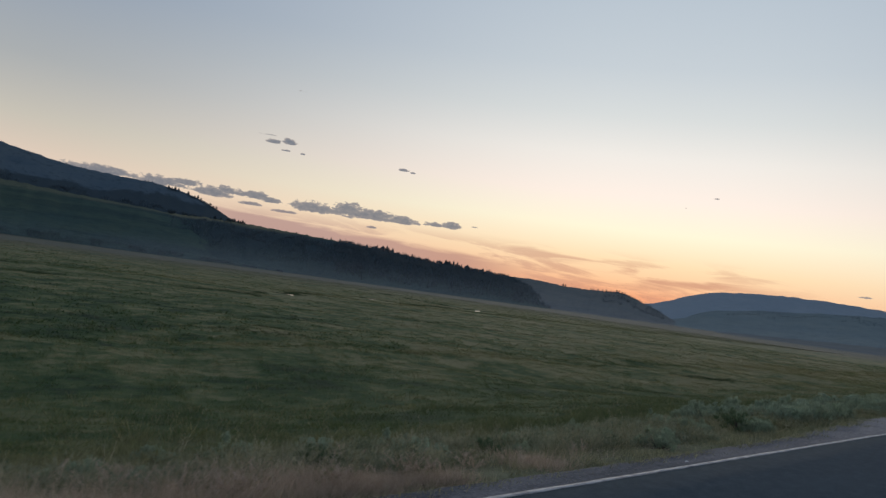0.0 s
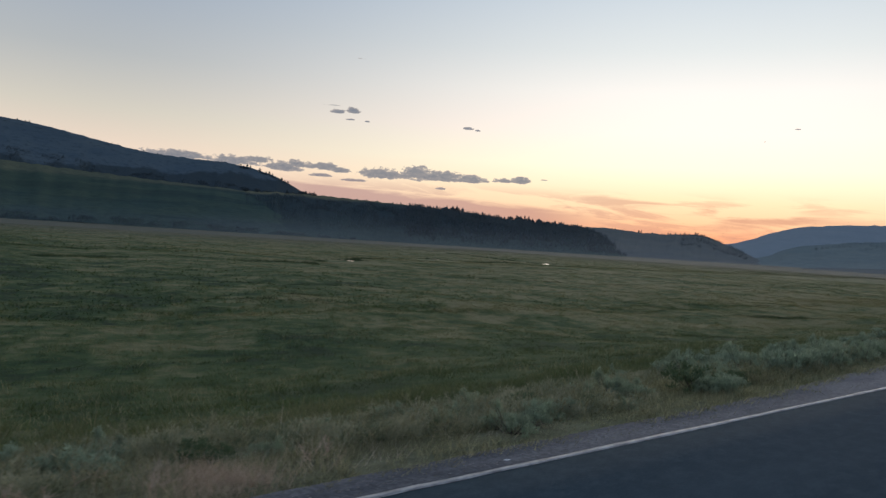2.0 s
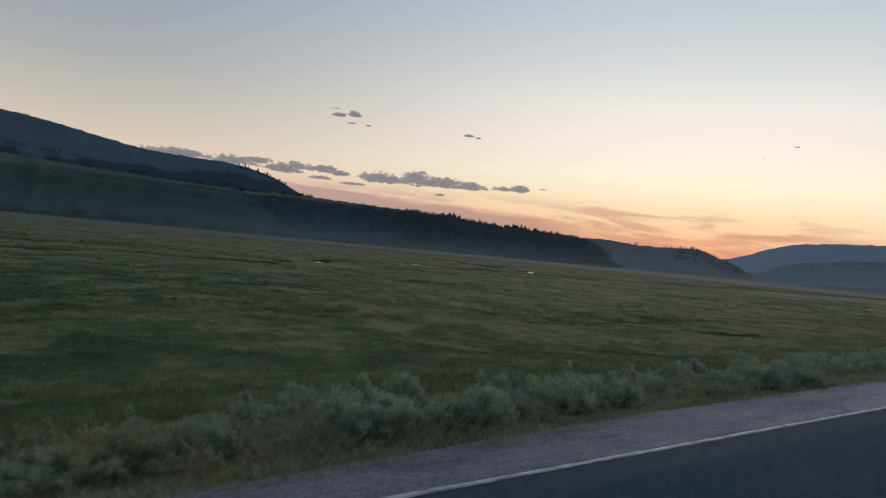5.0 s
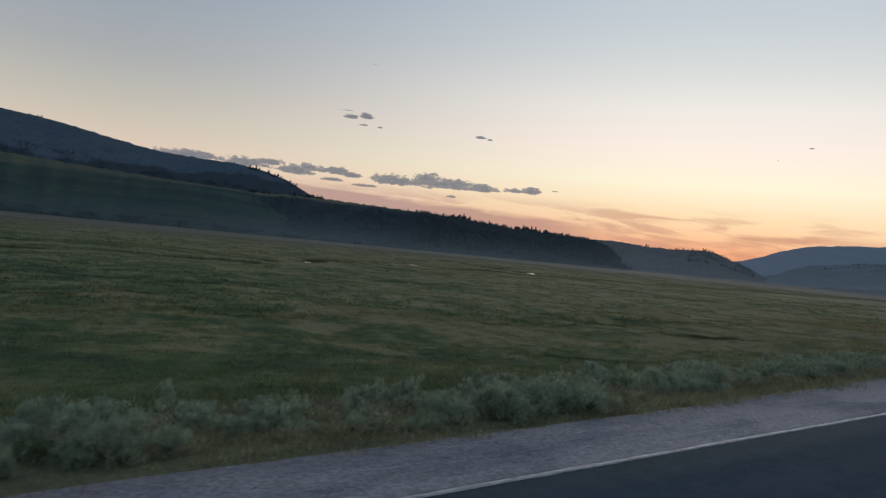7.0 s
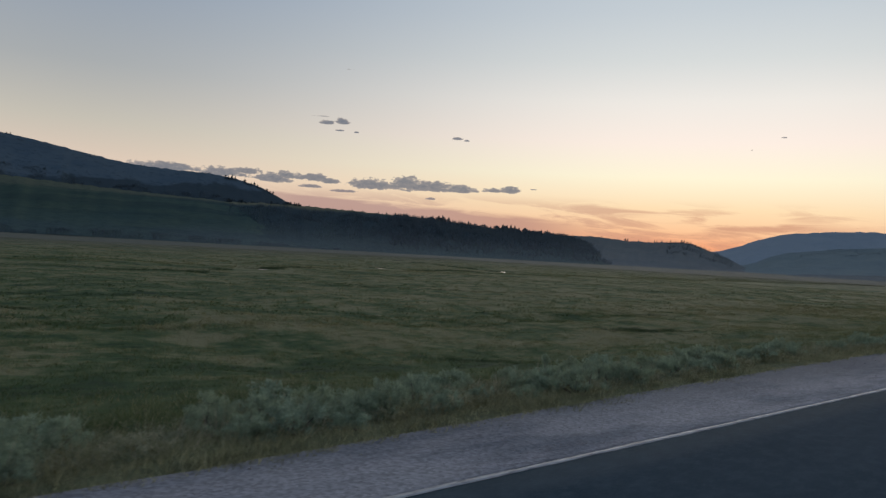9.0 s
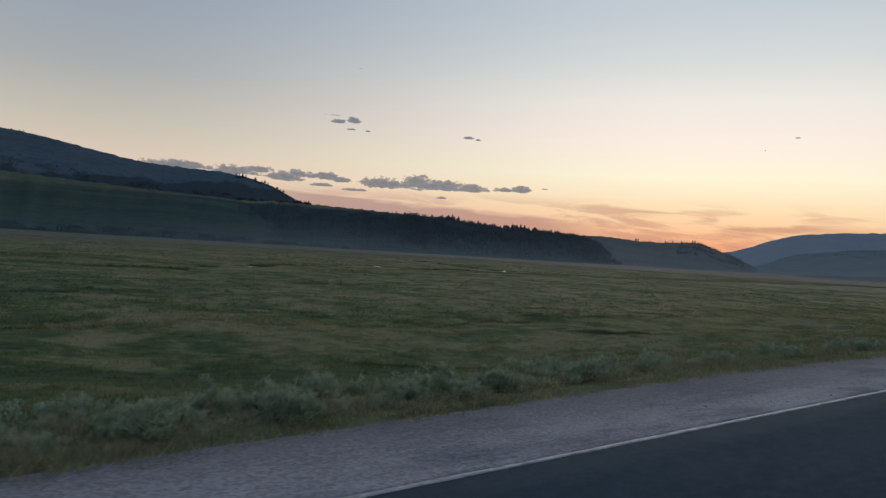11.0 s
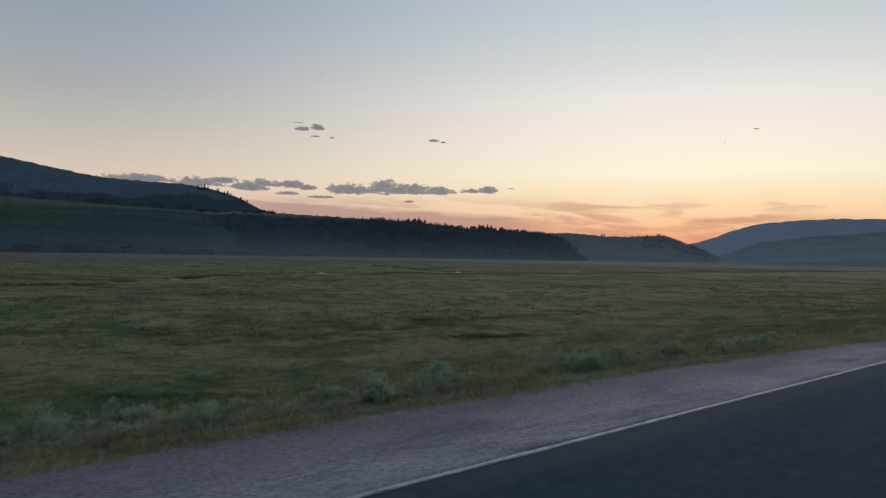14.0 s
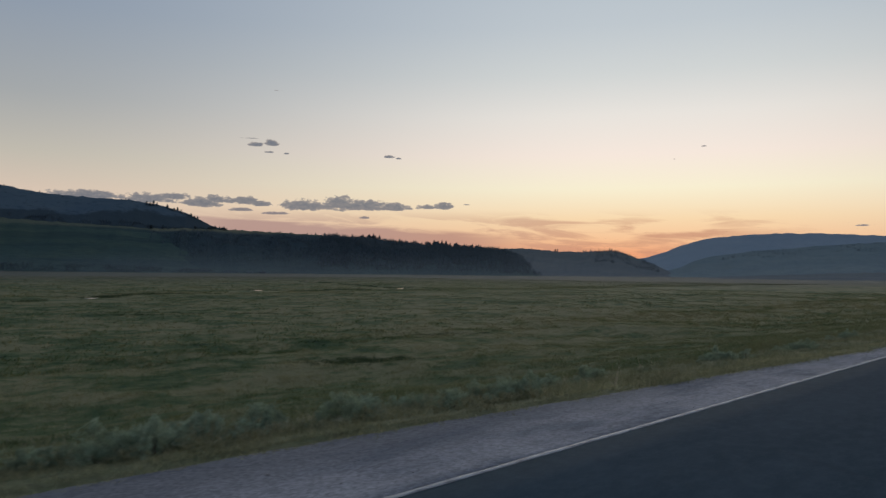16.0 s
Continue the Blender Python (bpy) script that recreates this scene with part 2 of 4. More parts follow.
def gravel_material():
    m, n = material("gravel")
    grit = n.add("ShaderNodeTexVoronoi", {"Vector": stretched(n, 26, 26, 26), "Scale": 1.0})
    patch = n.noise(stretched(n, 1.5, 0.30), 1.0, 6.0, 0.66)
    c = n.mix(n.span(patch, 0.38, 0.62), (0.134, 0.144, 0.162, 1), (0.290, 0.282, 0.288, 1))
    c = n.mix(n.span(n.noise(stretched(n, 5.5, 1.3), 1.0, 5.0, 0.75), 0.48, 0.68, 0, 0.5), c, (0.110, 0.106, 0.112, 1))
    c = n.mix(n.span(n.noise(stretched(n, 13, 4.5, 13), 1.0, 4.0, 0.72), 0.55, 0.64, 0, 0.5), c, (0.092, 0.088, 0.096, 1))
    worn = n.noise(stretched(n, 0.55, 0.30), 1.0, 3.0, 0.6)
    c = n.mix(n.span(worn, 0.42, 0.60, 0.0, 0.55, smooth=True), c, (0.335, 0.318, 0.312, 1))     # pale packed patches
    at = n.add("ShaderNodeSeparateXYZ", {0: place_of(n)})
    out_ = n.math("SUBTRACT", n.math("MULTIPLY", n.math("SUBTRACT", at.outputs[1], 30.0), 0.014), at.outputs[0])
    out_ = n.math("ADD", out_, n.math("MULTIPLY", n.math("SUBTRACT", patch, 0.5), 2.2))
    c = n.mix(n.span(out_, 5.8, 7.7, 0.0, 0.70, smooth=True), c, (0.112, 0.112, 0.116, 1))     # loose darker grit away from the wheel tracks
    fresh = n.span(at.outputs[1], 17, 34, 0.78, 0.0, smooth=True)
    c = n.mix(fresh, c, n.mix(n.span(patch, 0.4, 0.62), (0.050, 0.055, 0.062, 1), (0.100, 0.102, 0.108, 1)))
    tone = n.add("ShaderNodeHueSaturation", {"Value": n.span(n.add("ShaderNodeSeparateXYZ", {0: grit.outputs["Color"]}).outputs[0], 0, 1, 0.74, 1.24), "Color": c})
    finish(n, tone.outputs[0], 0.95, grit.outputs[0], 0.45, 0.012, 0.1)
    return m


def paint_material():
    m, n = material("road_paint")
    wear = n.noise(stretched(n, 9, 3, 9), 1.0, 7.0, 0.75)
    c = n.mix(n.span(wear, 0.42, 0.66, 0.0, 0.9), (0.40, 0.40, 0.39, 1), (0.10, 0.10, 0.105, 1))
    finish(n, c, 0.7, n.noise(stretched(n, 80, 80, 80), 1.0, 2.0), 0.4, 0.004)
    return m


def sage_material():
    m, n = material("sage_leaf")
    rnd = n.add("ShaderNodeNewGeometry").outputs["Random Per Island"]
    each = n.add("ShaderNodeObjectInfo").outputs["Random"]
    c = n.mix(rnd, (0.205, 0.290, 0.205, 1), (0.420, 0.500, 0.365, 1))
    c = n.mix(n.span(each, 0, 1, 0.0, 0.5), c, (0.330, 0.370, 0.215, 1))
    plume = n.noise(stretched(n, 5, 5, 4), 1.0, 3.0)
    c = n.mix(n.span(plume, 0.44, 0.60, 0.0, 0.55), c, (0.115, 0.150, 0.108, 1))
    finish(n, c, 0.85, spec=0.15, translucent=0.45)
    return m


def wood_material(name, a, b):
    m, n = material(name)
    co = n.add("ShaderNodeTexCoord").outputs["Object"]
    g = n.noise(n.add("ShaderNodeVectorMath", {0: co, 1: (30, 30, 6)}, operation="MULTIPLY").outputs[0], 1.0, 5.0, 0.65)
    finish(n, n.mix(g, a, b), 0.9, g, 0.5, 0.01)
    return m


def hill_material(name, low, high, dark, scale=0.004, relief=12.0, canopy=0.0):
    m, n = material(name)
    p = n.noise(stretched(n, scale, scale, scale * 4), 1.0, 6.0, 0.6)
    q = n.noise(stretched(n, scale * 6, scale * 6, scale * 14), 1.0, 5.0, 0.65)
    c = n.mix(n.span(p, 0.35, 0.65), low, high)
    c = n.mix(n.span(q, 0.52, 0.68, 0.0, 0.5), c, dark)
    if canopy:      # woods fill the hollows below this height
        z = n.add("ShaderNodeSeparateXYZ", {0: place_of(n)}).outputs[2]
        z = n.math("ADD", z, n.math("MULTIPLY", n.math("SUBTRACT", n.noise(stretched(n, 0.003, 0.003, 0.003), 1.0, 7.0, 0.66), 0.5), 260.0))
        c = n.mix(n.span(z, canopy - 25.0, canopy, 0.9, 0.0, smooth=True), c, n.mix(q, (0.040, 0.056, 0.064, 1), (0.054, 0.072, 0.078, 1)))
    finish(n, c, 1.0, q, 0.5, relief, 0.0)
    return m


def valley_side_material(name, wood_from, wood_to, straw_from, straw):
    """Sage and thickets low down, paled by painted haze at the foot, then either unbroken canopy or grass that pales to
    straw colour near the crest.
    """
    m, n = material(name)
    p = n.noise(stretched(n, 0.004, 0.004, 0.016), 1.0, 6.0, 0.6)
    q = n.noise(stretched(n, 0.03, 0.03, 0.05), 1.0, 6.0, 0.7)
    band = n.noise(stretched(n, 0.0016, 0.0016, 0.03), 1.0, 5.0, 0.6)
    c = n.mix(n.span(p, 0.35, 0.65), (0.050, 0.082, 0.074, 1), (0.068, 0.098, 0.078, 1))
    c = n.mix(n.span(band, 0.47, 0.58, 0.0, 0.75, smooth=True), c, (0.036, 0.058, 0.062, 1))
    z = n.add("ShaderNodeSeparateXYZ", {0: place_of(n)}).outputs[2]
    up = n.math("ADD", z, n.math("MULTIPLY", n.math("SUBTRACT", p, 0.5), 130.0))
    # pale foot: valley haze mixed into the slope's colour by height
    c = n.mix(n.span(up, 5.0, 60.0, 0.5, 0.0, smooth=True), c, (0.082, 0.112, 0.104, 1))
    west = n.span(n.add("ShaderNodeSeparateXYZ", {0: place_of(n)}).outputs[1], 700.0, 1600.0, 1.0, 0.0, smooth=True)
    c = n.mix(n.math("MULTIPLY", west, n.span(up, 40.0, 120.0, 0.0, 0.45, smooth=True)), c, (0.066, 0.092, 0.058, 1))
    at = n.add("ShaderNodeSeparateXYZ", {0: place_of(n)})
    side = n.math("MULTIPLY", n.math("ARCTAN2", n.math("MULTIPLY", at.outputs[0], -1.0), at.outputs[1]), 57.29578)
    side = n.math("ADD", side, n.math("MULTIPLY", n.math("SUBTRACT", p, 0.5), 9.0))
    open_ = n.span(side, 59.5, 66.5, 1.0, 0.0, smooth=True)        # the woods give out where the ridge runs down
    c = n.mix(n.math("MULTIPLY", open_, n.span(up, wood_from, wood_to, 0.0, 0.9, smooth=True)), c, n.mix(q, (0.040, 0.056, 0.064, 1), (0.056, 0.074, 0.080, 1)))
    top = n.math("ADD", z, n.math("MULTIPLY", n.math("SUBTRACT", p, 0.5), 45.0))
    c = n.mix(n.span(top, straw_from, straw_from + 22.0, 0.0, straw, smooth=True), c, (0.165, 0.160, 0.105, 1))
    c = n.mix(n.span(q, 0.45, 0.62, 0.0, 0.35), c, (0.034, 0.050, 0.050, 1))
    finish(n, c, 1.0, q, 0.5, 14.0, 0.0)
    return m


def conifer_material():
    m, n = material("conifer")
    rnd = n.add("ShaderNodeNewGeometry").outputs["Random Per Island"]
    # needles lifted to pale blue-grey, the haze of distance put into their colour
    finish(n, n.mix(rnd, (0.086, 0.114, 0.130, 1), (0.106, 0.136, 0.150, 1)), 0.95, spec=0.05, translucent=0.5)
    return m


def water_material():
    m, n = material("still_water")
    ripple = n.noise(stretched(n, 0.8, 0.8, 0.8), 1.0, 3.0)
    finish(n, (0.02, 0.025, 0.025, 1), 0.12, ripple, 0.15, 0.1, 0.5)
    return m


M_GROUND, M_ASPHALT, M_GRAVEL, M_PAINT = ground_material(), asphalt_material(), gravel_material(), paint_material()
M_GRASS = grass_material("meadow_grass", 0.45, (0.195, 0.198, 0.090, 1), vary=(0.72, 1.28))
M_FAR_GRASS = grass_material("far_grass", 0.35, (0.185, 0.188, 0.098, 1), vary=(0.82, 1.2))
M_VERGE = grass_material("verge_grass", 0.6, (0.262, 0.250, 0.135, 1))
M_EDGE = grass_material("edge_grass", 1.4, (0.365, 0.348, 0.200, 1))
M_DRY, _n = material("dry_grass")
_rnd = _n.add("ShaderNodeNewGeometry").outputs["Random Per Island"]
finish(_n, _n.mix(_rnd, (0.34, 0.260, 0.190, 1), (0.60, 0.485, 0.375, 1)), 0.85, spec=0.1, translucent=0.45)
M_RIPE = grass_material("ripe_grass", 0.95, (0.300, 0.278, 0.155, 1))
M_STRAW, _n = material("bleached_straw")
_rnd = _n.add("ShaderNodeNewGeometry").outputs["Random Per Island"]
finish(_n, _n.mix(_rnd, (0.36, 0.30, 0.215, 1), (0.62, 0.54, 0.42, 1)), 0.85, spec=0.1, translucent=0.45)
M_SEDGE, _n = material("sedge")
_rnd = _n.add("ShaderNodeNewGeometry").outputs["Random Per Island"]
finish(_n, _n.mix(_rnd, (0.030, 0.052, 0.026, 1), (0.070, 0.098, 0.046, 1)), 0.75, spec=0.15, translucent=0.3)
M_SAGE, M_TWIG = sage_material(), wood_material("sage_twig", (0.05, 0.04, 0.032, 1), (0.12, 0.10, 0.085, 1))
M_CONIFER, M_BARK = conifer_material(), wood_material("bark", (0.03, 0.025, 0.022, 1), (0.07, 0.055, 0.045, 1))
M_WATER = water_material()

# ---------------------------------------------------------------- the lie of the land
rng = np.random.default_rng(7)


def line_at(y):
    """How far to the left of the y axis the white line runs."""
    return 5.22 - skew(y)


def gravel(y):
    """The gravel's outer edge, measured from the road's middle: a narrow shoulder that widens into a pull-off and closes again."""
    return np.interp(y, [-80, 10, 18, 24, 28, 33, 38, 44, 52, 58, 65, 70, 75, 81, 89, 100, 700], [6.0, 6.05, 6.25, 6.75, 7.02, 7.15, 7.35, 7.75, 8.2, 8.5, 8.4, 8.2, 7.7, 7.2, 6.4, 6.1, 6.1])


def edge(y):
    """How far to the left of the y axis the gravel ends."""
    return gravel(y) - skew(y)


WAVES = [(rng.uniform(-1, 1), rng.uniform(-1, 1), rng.uniform(0, 6.3)) for _ in range(24)]


def rough_land(x, y):
    """Low humps and hollows, about a metre from crest to hollow over tens of metres."""
    z = 0
    for i, (a, b, c) in enumerate(WAVES):
        k = 0.05 * 1.22 ** (i % 12)
        z = z + np.sin((a * x + b * y) * k * 2 + c) * 0.11 / (1 + 0.22 * (i % 12))
    return z


POOLS = ((-284, 332, 1.7, 6.5, 0.75), (-266, 233, 1.9, 7, 0.85), (-203, 142, 1.3, 5.5, 0.95), (-505, 431, 1.6, 14, 0.9))


def flats(x, y):
    """0 on the level wet ground round the pools, 1 elsewhere."""
    k = 1.0
    for px, py, rx, ry, turn in POOLS:
        k = k * (1 - np.exp(-((x - px * 0.94) ** 2 + (y - py * 0.94) ** 2) / 34.0 ** 2))
    return k


def land(x, y):
    """Height of the ground; the road is at 0."""
    x, y = np.asarray(x, float), np.asarray(y, float)
    left = -x + skew(y)
    e = gravel(y)
    l = left - (e - 7.6) * np.clip((22 - left) / 12, 0, 1)
    z = np.interp(l, [-4000, -60, -12, -5.5, -3.2, 7.2, 7.7, 9.6, 12, 14, 17, 25, 38, 100, 300, 2500, 5000],
                  [20, 0.5, -0.9, -0.5, -0.25, -0.25, -0.11, -0.4, -0.85, -1.3, -2.0, -3.5, -4.8, -5.1, -7, -10, -10])
    far = np.clip((l - 9) / 25, 0, 1)
    z = z + 0.10 * (hummock(x, y) - 1) * np.clip((l - 8.5) / 4, 0, 1)
    z = z + rough_land(x, y) * flats(x, y) * far * np.clip(1.5 - left / 1500, 0.3, 1)
    z = z + 0.035 * np.sin(x * 3.1 + y * 1.7) * np.sin(y * 2.3 - x * 1.1) * np.clip((l - 7.9) / 1.0, 0, 1)
    return z


def hummock(x, y):
    """0.35 to 1.6: how well the grass grows from spot to spot."""
    g = np.sin(x * 0.9 + 1.7 * np.sin(y * 0.31)) * np.sin(y * 0.62 + 1.3 * np.sin(x * 0.43)) + 0.7 * np.sin(x * 2.1 + y * 1.1 + 2 * np.sin(y * 0.7)) * np.sin(y * 1.9 - x * 0.6)
    return np.clip(0.95 + 0.55 * g, 0.35, 1.7)


def mesh_object(name, verts, faces, mat, smooth=False, parent=None):
    me = bpy.data.meshes.new(name)
    verts, faces = np.asarray(verts, np.float32), np.asarray(faces, np.int32)
    me.vertices.add(len(verts)), me.vertices.foreach_set("co", verts.ravel())
    k = faces.shape[1]
    me.loops.add(faces.size), me.loops.foreach_set("vertex_index", faces.ravel())
    me.polygons.add(len(faces)), me.polygons.foreach_set("loop_start", np.arange(0, faces.size, k, dtype=np.int32))
    if smooth:
        me.polygons.foreach_set("use_smooth", np.ones(len(faces), bool))
    me.update(calc_edges=True)
    me.materials.append(mat)
    ob = new(name, me)
    if parent is not None:
        ob.parent = parent
    return ob


def grid_faces(nu, nv):
    i, j = np.meshgrid(np.arange(nu - 1), np.arange(nv - 1), indexing="ij")
    a = (i * nv + j).ravel()
    return np.stack([a, a + nv, a + nv + 1, a + 1], 1)


def sheet(name, xs, ys, height_at, mat):
    x, y = np.meshgrid(xs, ys, indexing="ij")
    v = np.stack([x, y, height_at(x, y)], -1).reshape(-1, 3)
    return mesh_object(name, v, grid_faces(len(xs), len(ys)), mat, True)


def spread(start, stop, step, growth):
    out = [start]
    while abs(out[-1]) < abs(stop):
        out.append(out[-1] + step)
        step *= growth
    return out


gx = sorted(set(np.round(np.r_[[-v for v in spread(60, 4950, 1.2, 1.07)], np.arange(-60, -20, 0.8), np.arange(-20, -5, 0.3), np.arange(-5, 8, 1.0),
                               spread(8, 4800, 2.0, 1.25)], 3)))
gy = sorted(set(np.round(np.r_[[-v for v in spread(12, 4800, 2.0, 1.2)], np.arange(-12, 130, 0.5), spread(130, 4950, 1.0, 1.05)], 3)))
ground = sheet("ground", gx, gy, land, M_GROUND)
tagged(ground, "green and tan grass valley floor falling from the road", "ground", kind="structure")


def slab(name, ys, x_left, x_right, z_top, depth, mat, cuts=6):
    """A long strip with a top and two buried sides; x_left, x_right and z_top are functions."""
    ts = np.linspace(0, 1, cuts)
    rows_ = []
    for y in ys:
        a, b = float(x_left(y)), float(x_right(y))
        line = [(a, y, z_top(a, y) - depth)] + [(a + (b - a) * t, y, z_top(a + (b - a) * t, y)) for t in ts] + [(b, y, z_top(b, y) - depth)]
        rows_.append(line)
    v = np.array(rows_)
    return mesh_object(name, v.reshape(-1, 3), grid_faces(len(ys), v.shape[1])[:, ::-1], mat)


road_ys = np.r_[np.arange(-80, -10, 5.0), np.arange(-10, 120, 0.5), np.arange(120, 700, 10.0)]


def wobble(y, k=1.0, s=0.0):
    return math.sin(y * 1.9 * k + s) * 0.5 + math.sin(y * 4.7 * k + 1 + s) * 0.3 + math.sin(y * 11.3 * k + 2 + s) * 0.2


road = slab("road", road_ys, lambda y: -line_at(y) - 0.05 - 0.025 * wobble(y), lambda y: 3.0 + skew(y), lambda x, y: 0.0, 0.12, M_ASPHALT, 12)
tagged(road, "dark grey worn asphalt road beside the meadow", "road", kind="structure")
shoulder = slab("gravel_shoulder", road_ys, lambda y: -edge(y) - 0.14 * wobble(y) - 0.10 * wobble(y, 0.23, 2), lambda y: -line_at(y) - 0.02,
                lambda x, y: -0.012 - 0.03 * max(0, -x - line_at(y)) - 0.006 * wobble(x * 3 + y, 1.7) - 0.11 * max(0.0, 1 - (float(edge(y)) + x) / 0.35) ** 2, 0.2, M_GRAVEL, 16)
tagged(shoulder, "pale grey gravel shoulder widening into a pull-off", "shoulder", kind="structure")
edge_line = slab("road_edge_line", road_ys, lambda y: -line_at(y) - 0.047 - 0.012 * wobble(y, 2.3), lambda y: -line_at(y) + 0.047 + 0.010 * wobble(y, 2.9, 4), lambda x, y: 0.005, 0.004, M_PAINT, 2)
tagged(edge_line, "worn white painted line along the road edge", "road marking", kind="structure")

# ---------------------------------------------------------------- hills round the valley


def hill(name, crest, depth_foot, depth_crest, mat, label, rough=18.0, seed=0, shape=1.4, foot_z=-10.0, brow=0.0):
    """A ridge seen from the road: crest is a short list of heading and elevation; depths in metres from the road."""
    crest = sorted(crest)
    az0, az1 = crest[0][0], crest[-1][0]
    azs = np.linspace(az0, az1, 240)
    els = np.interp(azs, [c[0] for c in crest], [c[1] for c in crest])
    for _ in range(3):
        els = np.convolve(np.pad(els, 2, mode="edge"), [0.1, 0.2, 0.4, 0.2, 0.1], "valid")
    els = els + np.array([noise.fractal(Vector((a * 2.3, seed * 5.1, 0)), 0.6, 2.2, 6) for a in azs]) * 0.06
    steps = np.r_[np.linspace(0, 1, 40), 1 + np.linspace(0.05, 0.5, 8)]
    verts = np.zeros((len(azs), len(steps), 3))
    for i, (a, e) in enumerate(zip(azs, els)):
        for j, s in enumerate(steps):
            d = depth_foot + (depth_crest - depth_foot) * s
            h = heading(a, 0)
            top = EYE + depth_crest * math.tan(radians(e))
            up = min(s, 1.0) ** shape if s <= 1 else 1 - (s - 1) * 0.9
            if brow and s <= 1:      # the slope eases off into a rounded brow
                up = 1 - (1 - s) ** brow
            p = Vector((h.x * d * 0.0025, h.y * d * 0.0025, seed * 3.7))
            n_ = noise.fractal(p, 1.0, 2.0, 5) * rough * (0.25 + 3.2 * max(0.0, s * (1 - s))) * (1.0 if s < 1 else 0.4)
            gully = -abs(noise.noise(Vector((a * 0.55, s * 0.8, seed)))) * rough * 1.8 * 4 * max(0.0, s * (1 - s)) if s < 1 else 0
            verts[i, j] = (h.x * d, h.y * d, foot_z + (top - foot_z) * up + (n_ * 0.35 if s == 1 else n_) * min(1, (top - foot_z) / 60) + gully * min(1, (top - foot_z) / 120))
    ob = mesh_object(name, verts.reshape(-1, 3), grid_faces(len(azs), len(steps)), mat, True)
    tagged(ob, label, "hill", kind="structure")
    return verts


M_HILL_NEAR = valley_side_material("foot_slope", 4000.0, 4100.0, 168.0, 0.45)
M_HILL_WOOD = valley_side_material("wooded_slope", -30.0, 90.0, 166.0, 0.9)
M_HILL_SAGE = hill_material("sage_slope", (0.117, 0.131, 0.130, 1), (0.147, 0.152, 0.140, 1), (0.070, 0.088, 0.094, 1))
# sage slope again, with shade and blue haze put into its colours
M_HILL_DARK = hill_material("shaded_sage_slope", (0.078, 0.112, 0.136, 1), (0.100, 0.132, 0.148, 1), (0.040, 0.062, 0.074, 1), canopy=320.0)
# blue haze of distance put into the base colours, strongest on the mountain
M_HILL_FAR = hill_material("hazed_far_slope", (0.142, 0.182, 0.184, 1), (0.168, 0.203, 0.195, 1), (0.080, 0.112, 0.120, 1))
M_MOUNTAIN = hill_material("hazed_mountain_slope", (0.222, 0.268, 0.294, 1), (0.250, 0.290, 0.308, 1), (0.192, 0.238, 0.266, 1))

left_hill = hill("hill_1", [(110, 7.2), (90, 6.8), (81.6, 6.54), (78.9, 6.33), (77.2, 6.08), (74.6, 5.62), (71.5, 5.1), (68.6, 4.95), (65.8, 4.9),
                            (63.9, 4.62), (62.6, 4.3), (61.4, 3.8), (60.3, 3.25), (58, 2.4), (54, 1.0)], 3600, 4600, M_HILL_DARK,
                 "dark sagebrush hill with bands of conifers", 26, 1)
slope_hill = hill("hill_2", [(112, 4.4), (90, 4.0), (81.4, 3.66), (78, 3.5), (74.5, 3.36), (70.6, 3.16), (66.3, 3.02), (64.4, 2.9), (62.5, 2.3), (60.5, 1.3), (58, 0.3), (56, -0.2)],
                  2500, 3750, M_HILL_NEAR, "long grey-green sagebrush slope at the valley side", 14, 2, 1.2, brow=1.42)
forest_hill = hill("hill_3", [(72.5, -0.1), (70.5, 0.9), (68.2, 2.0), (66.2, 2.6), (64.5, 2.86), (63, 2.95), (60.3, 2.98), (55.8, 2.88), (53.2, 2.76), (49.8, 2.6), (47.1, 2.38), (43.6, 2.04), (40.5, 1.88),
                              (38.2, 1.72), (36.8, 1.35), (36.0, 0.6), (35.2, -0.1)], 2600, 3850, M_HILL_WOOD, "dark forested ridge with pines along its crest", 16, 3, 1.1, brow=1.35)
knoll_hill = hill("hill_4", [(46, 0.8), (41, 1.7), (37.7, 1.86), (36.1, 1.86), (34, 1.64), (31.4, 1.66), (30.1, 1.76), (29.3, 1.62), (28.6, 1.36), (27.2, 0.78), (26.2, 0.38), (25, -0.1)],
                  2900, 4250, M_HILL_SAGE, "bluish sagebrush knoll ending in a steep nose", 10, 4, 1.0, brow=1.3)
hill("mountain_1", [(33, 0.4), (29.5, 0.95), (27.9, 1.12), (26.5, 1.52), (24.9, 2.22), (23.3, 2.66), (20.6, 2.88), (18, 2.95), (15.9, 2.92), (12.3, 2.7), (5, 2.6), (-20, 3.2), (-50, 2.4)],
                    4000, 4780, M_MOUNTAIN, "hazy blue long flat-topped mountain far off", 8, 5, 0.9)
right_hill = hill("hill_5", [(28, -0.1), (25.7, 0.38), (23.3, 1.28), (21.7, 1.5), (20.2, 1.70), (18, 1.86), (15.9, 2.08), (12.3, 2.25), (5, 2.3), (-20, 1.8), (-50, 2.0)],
                  3000, 4300, M_HILL_FAR, "haze-blue rolling hill with scattered conifers", 12, 6, 1.0)
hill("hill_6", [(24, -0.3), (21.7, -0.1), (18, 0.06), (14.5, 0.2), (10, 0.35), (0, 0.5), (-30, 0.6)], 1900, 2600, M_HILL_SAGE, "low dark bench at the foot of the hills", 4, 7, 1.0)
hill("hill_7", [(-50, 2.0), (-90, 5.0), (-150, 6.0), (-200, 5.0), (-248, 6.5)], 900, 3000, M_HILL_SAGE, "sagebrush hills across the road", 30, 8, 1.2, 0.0)


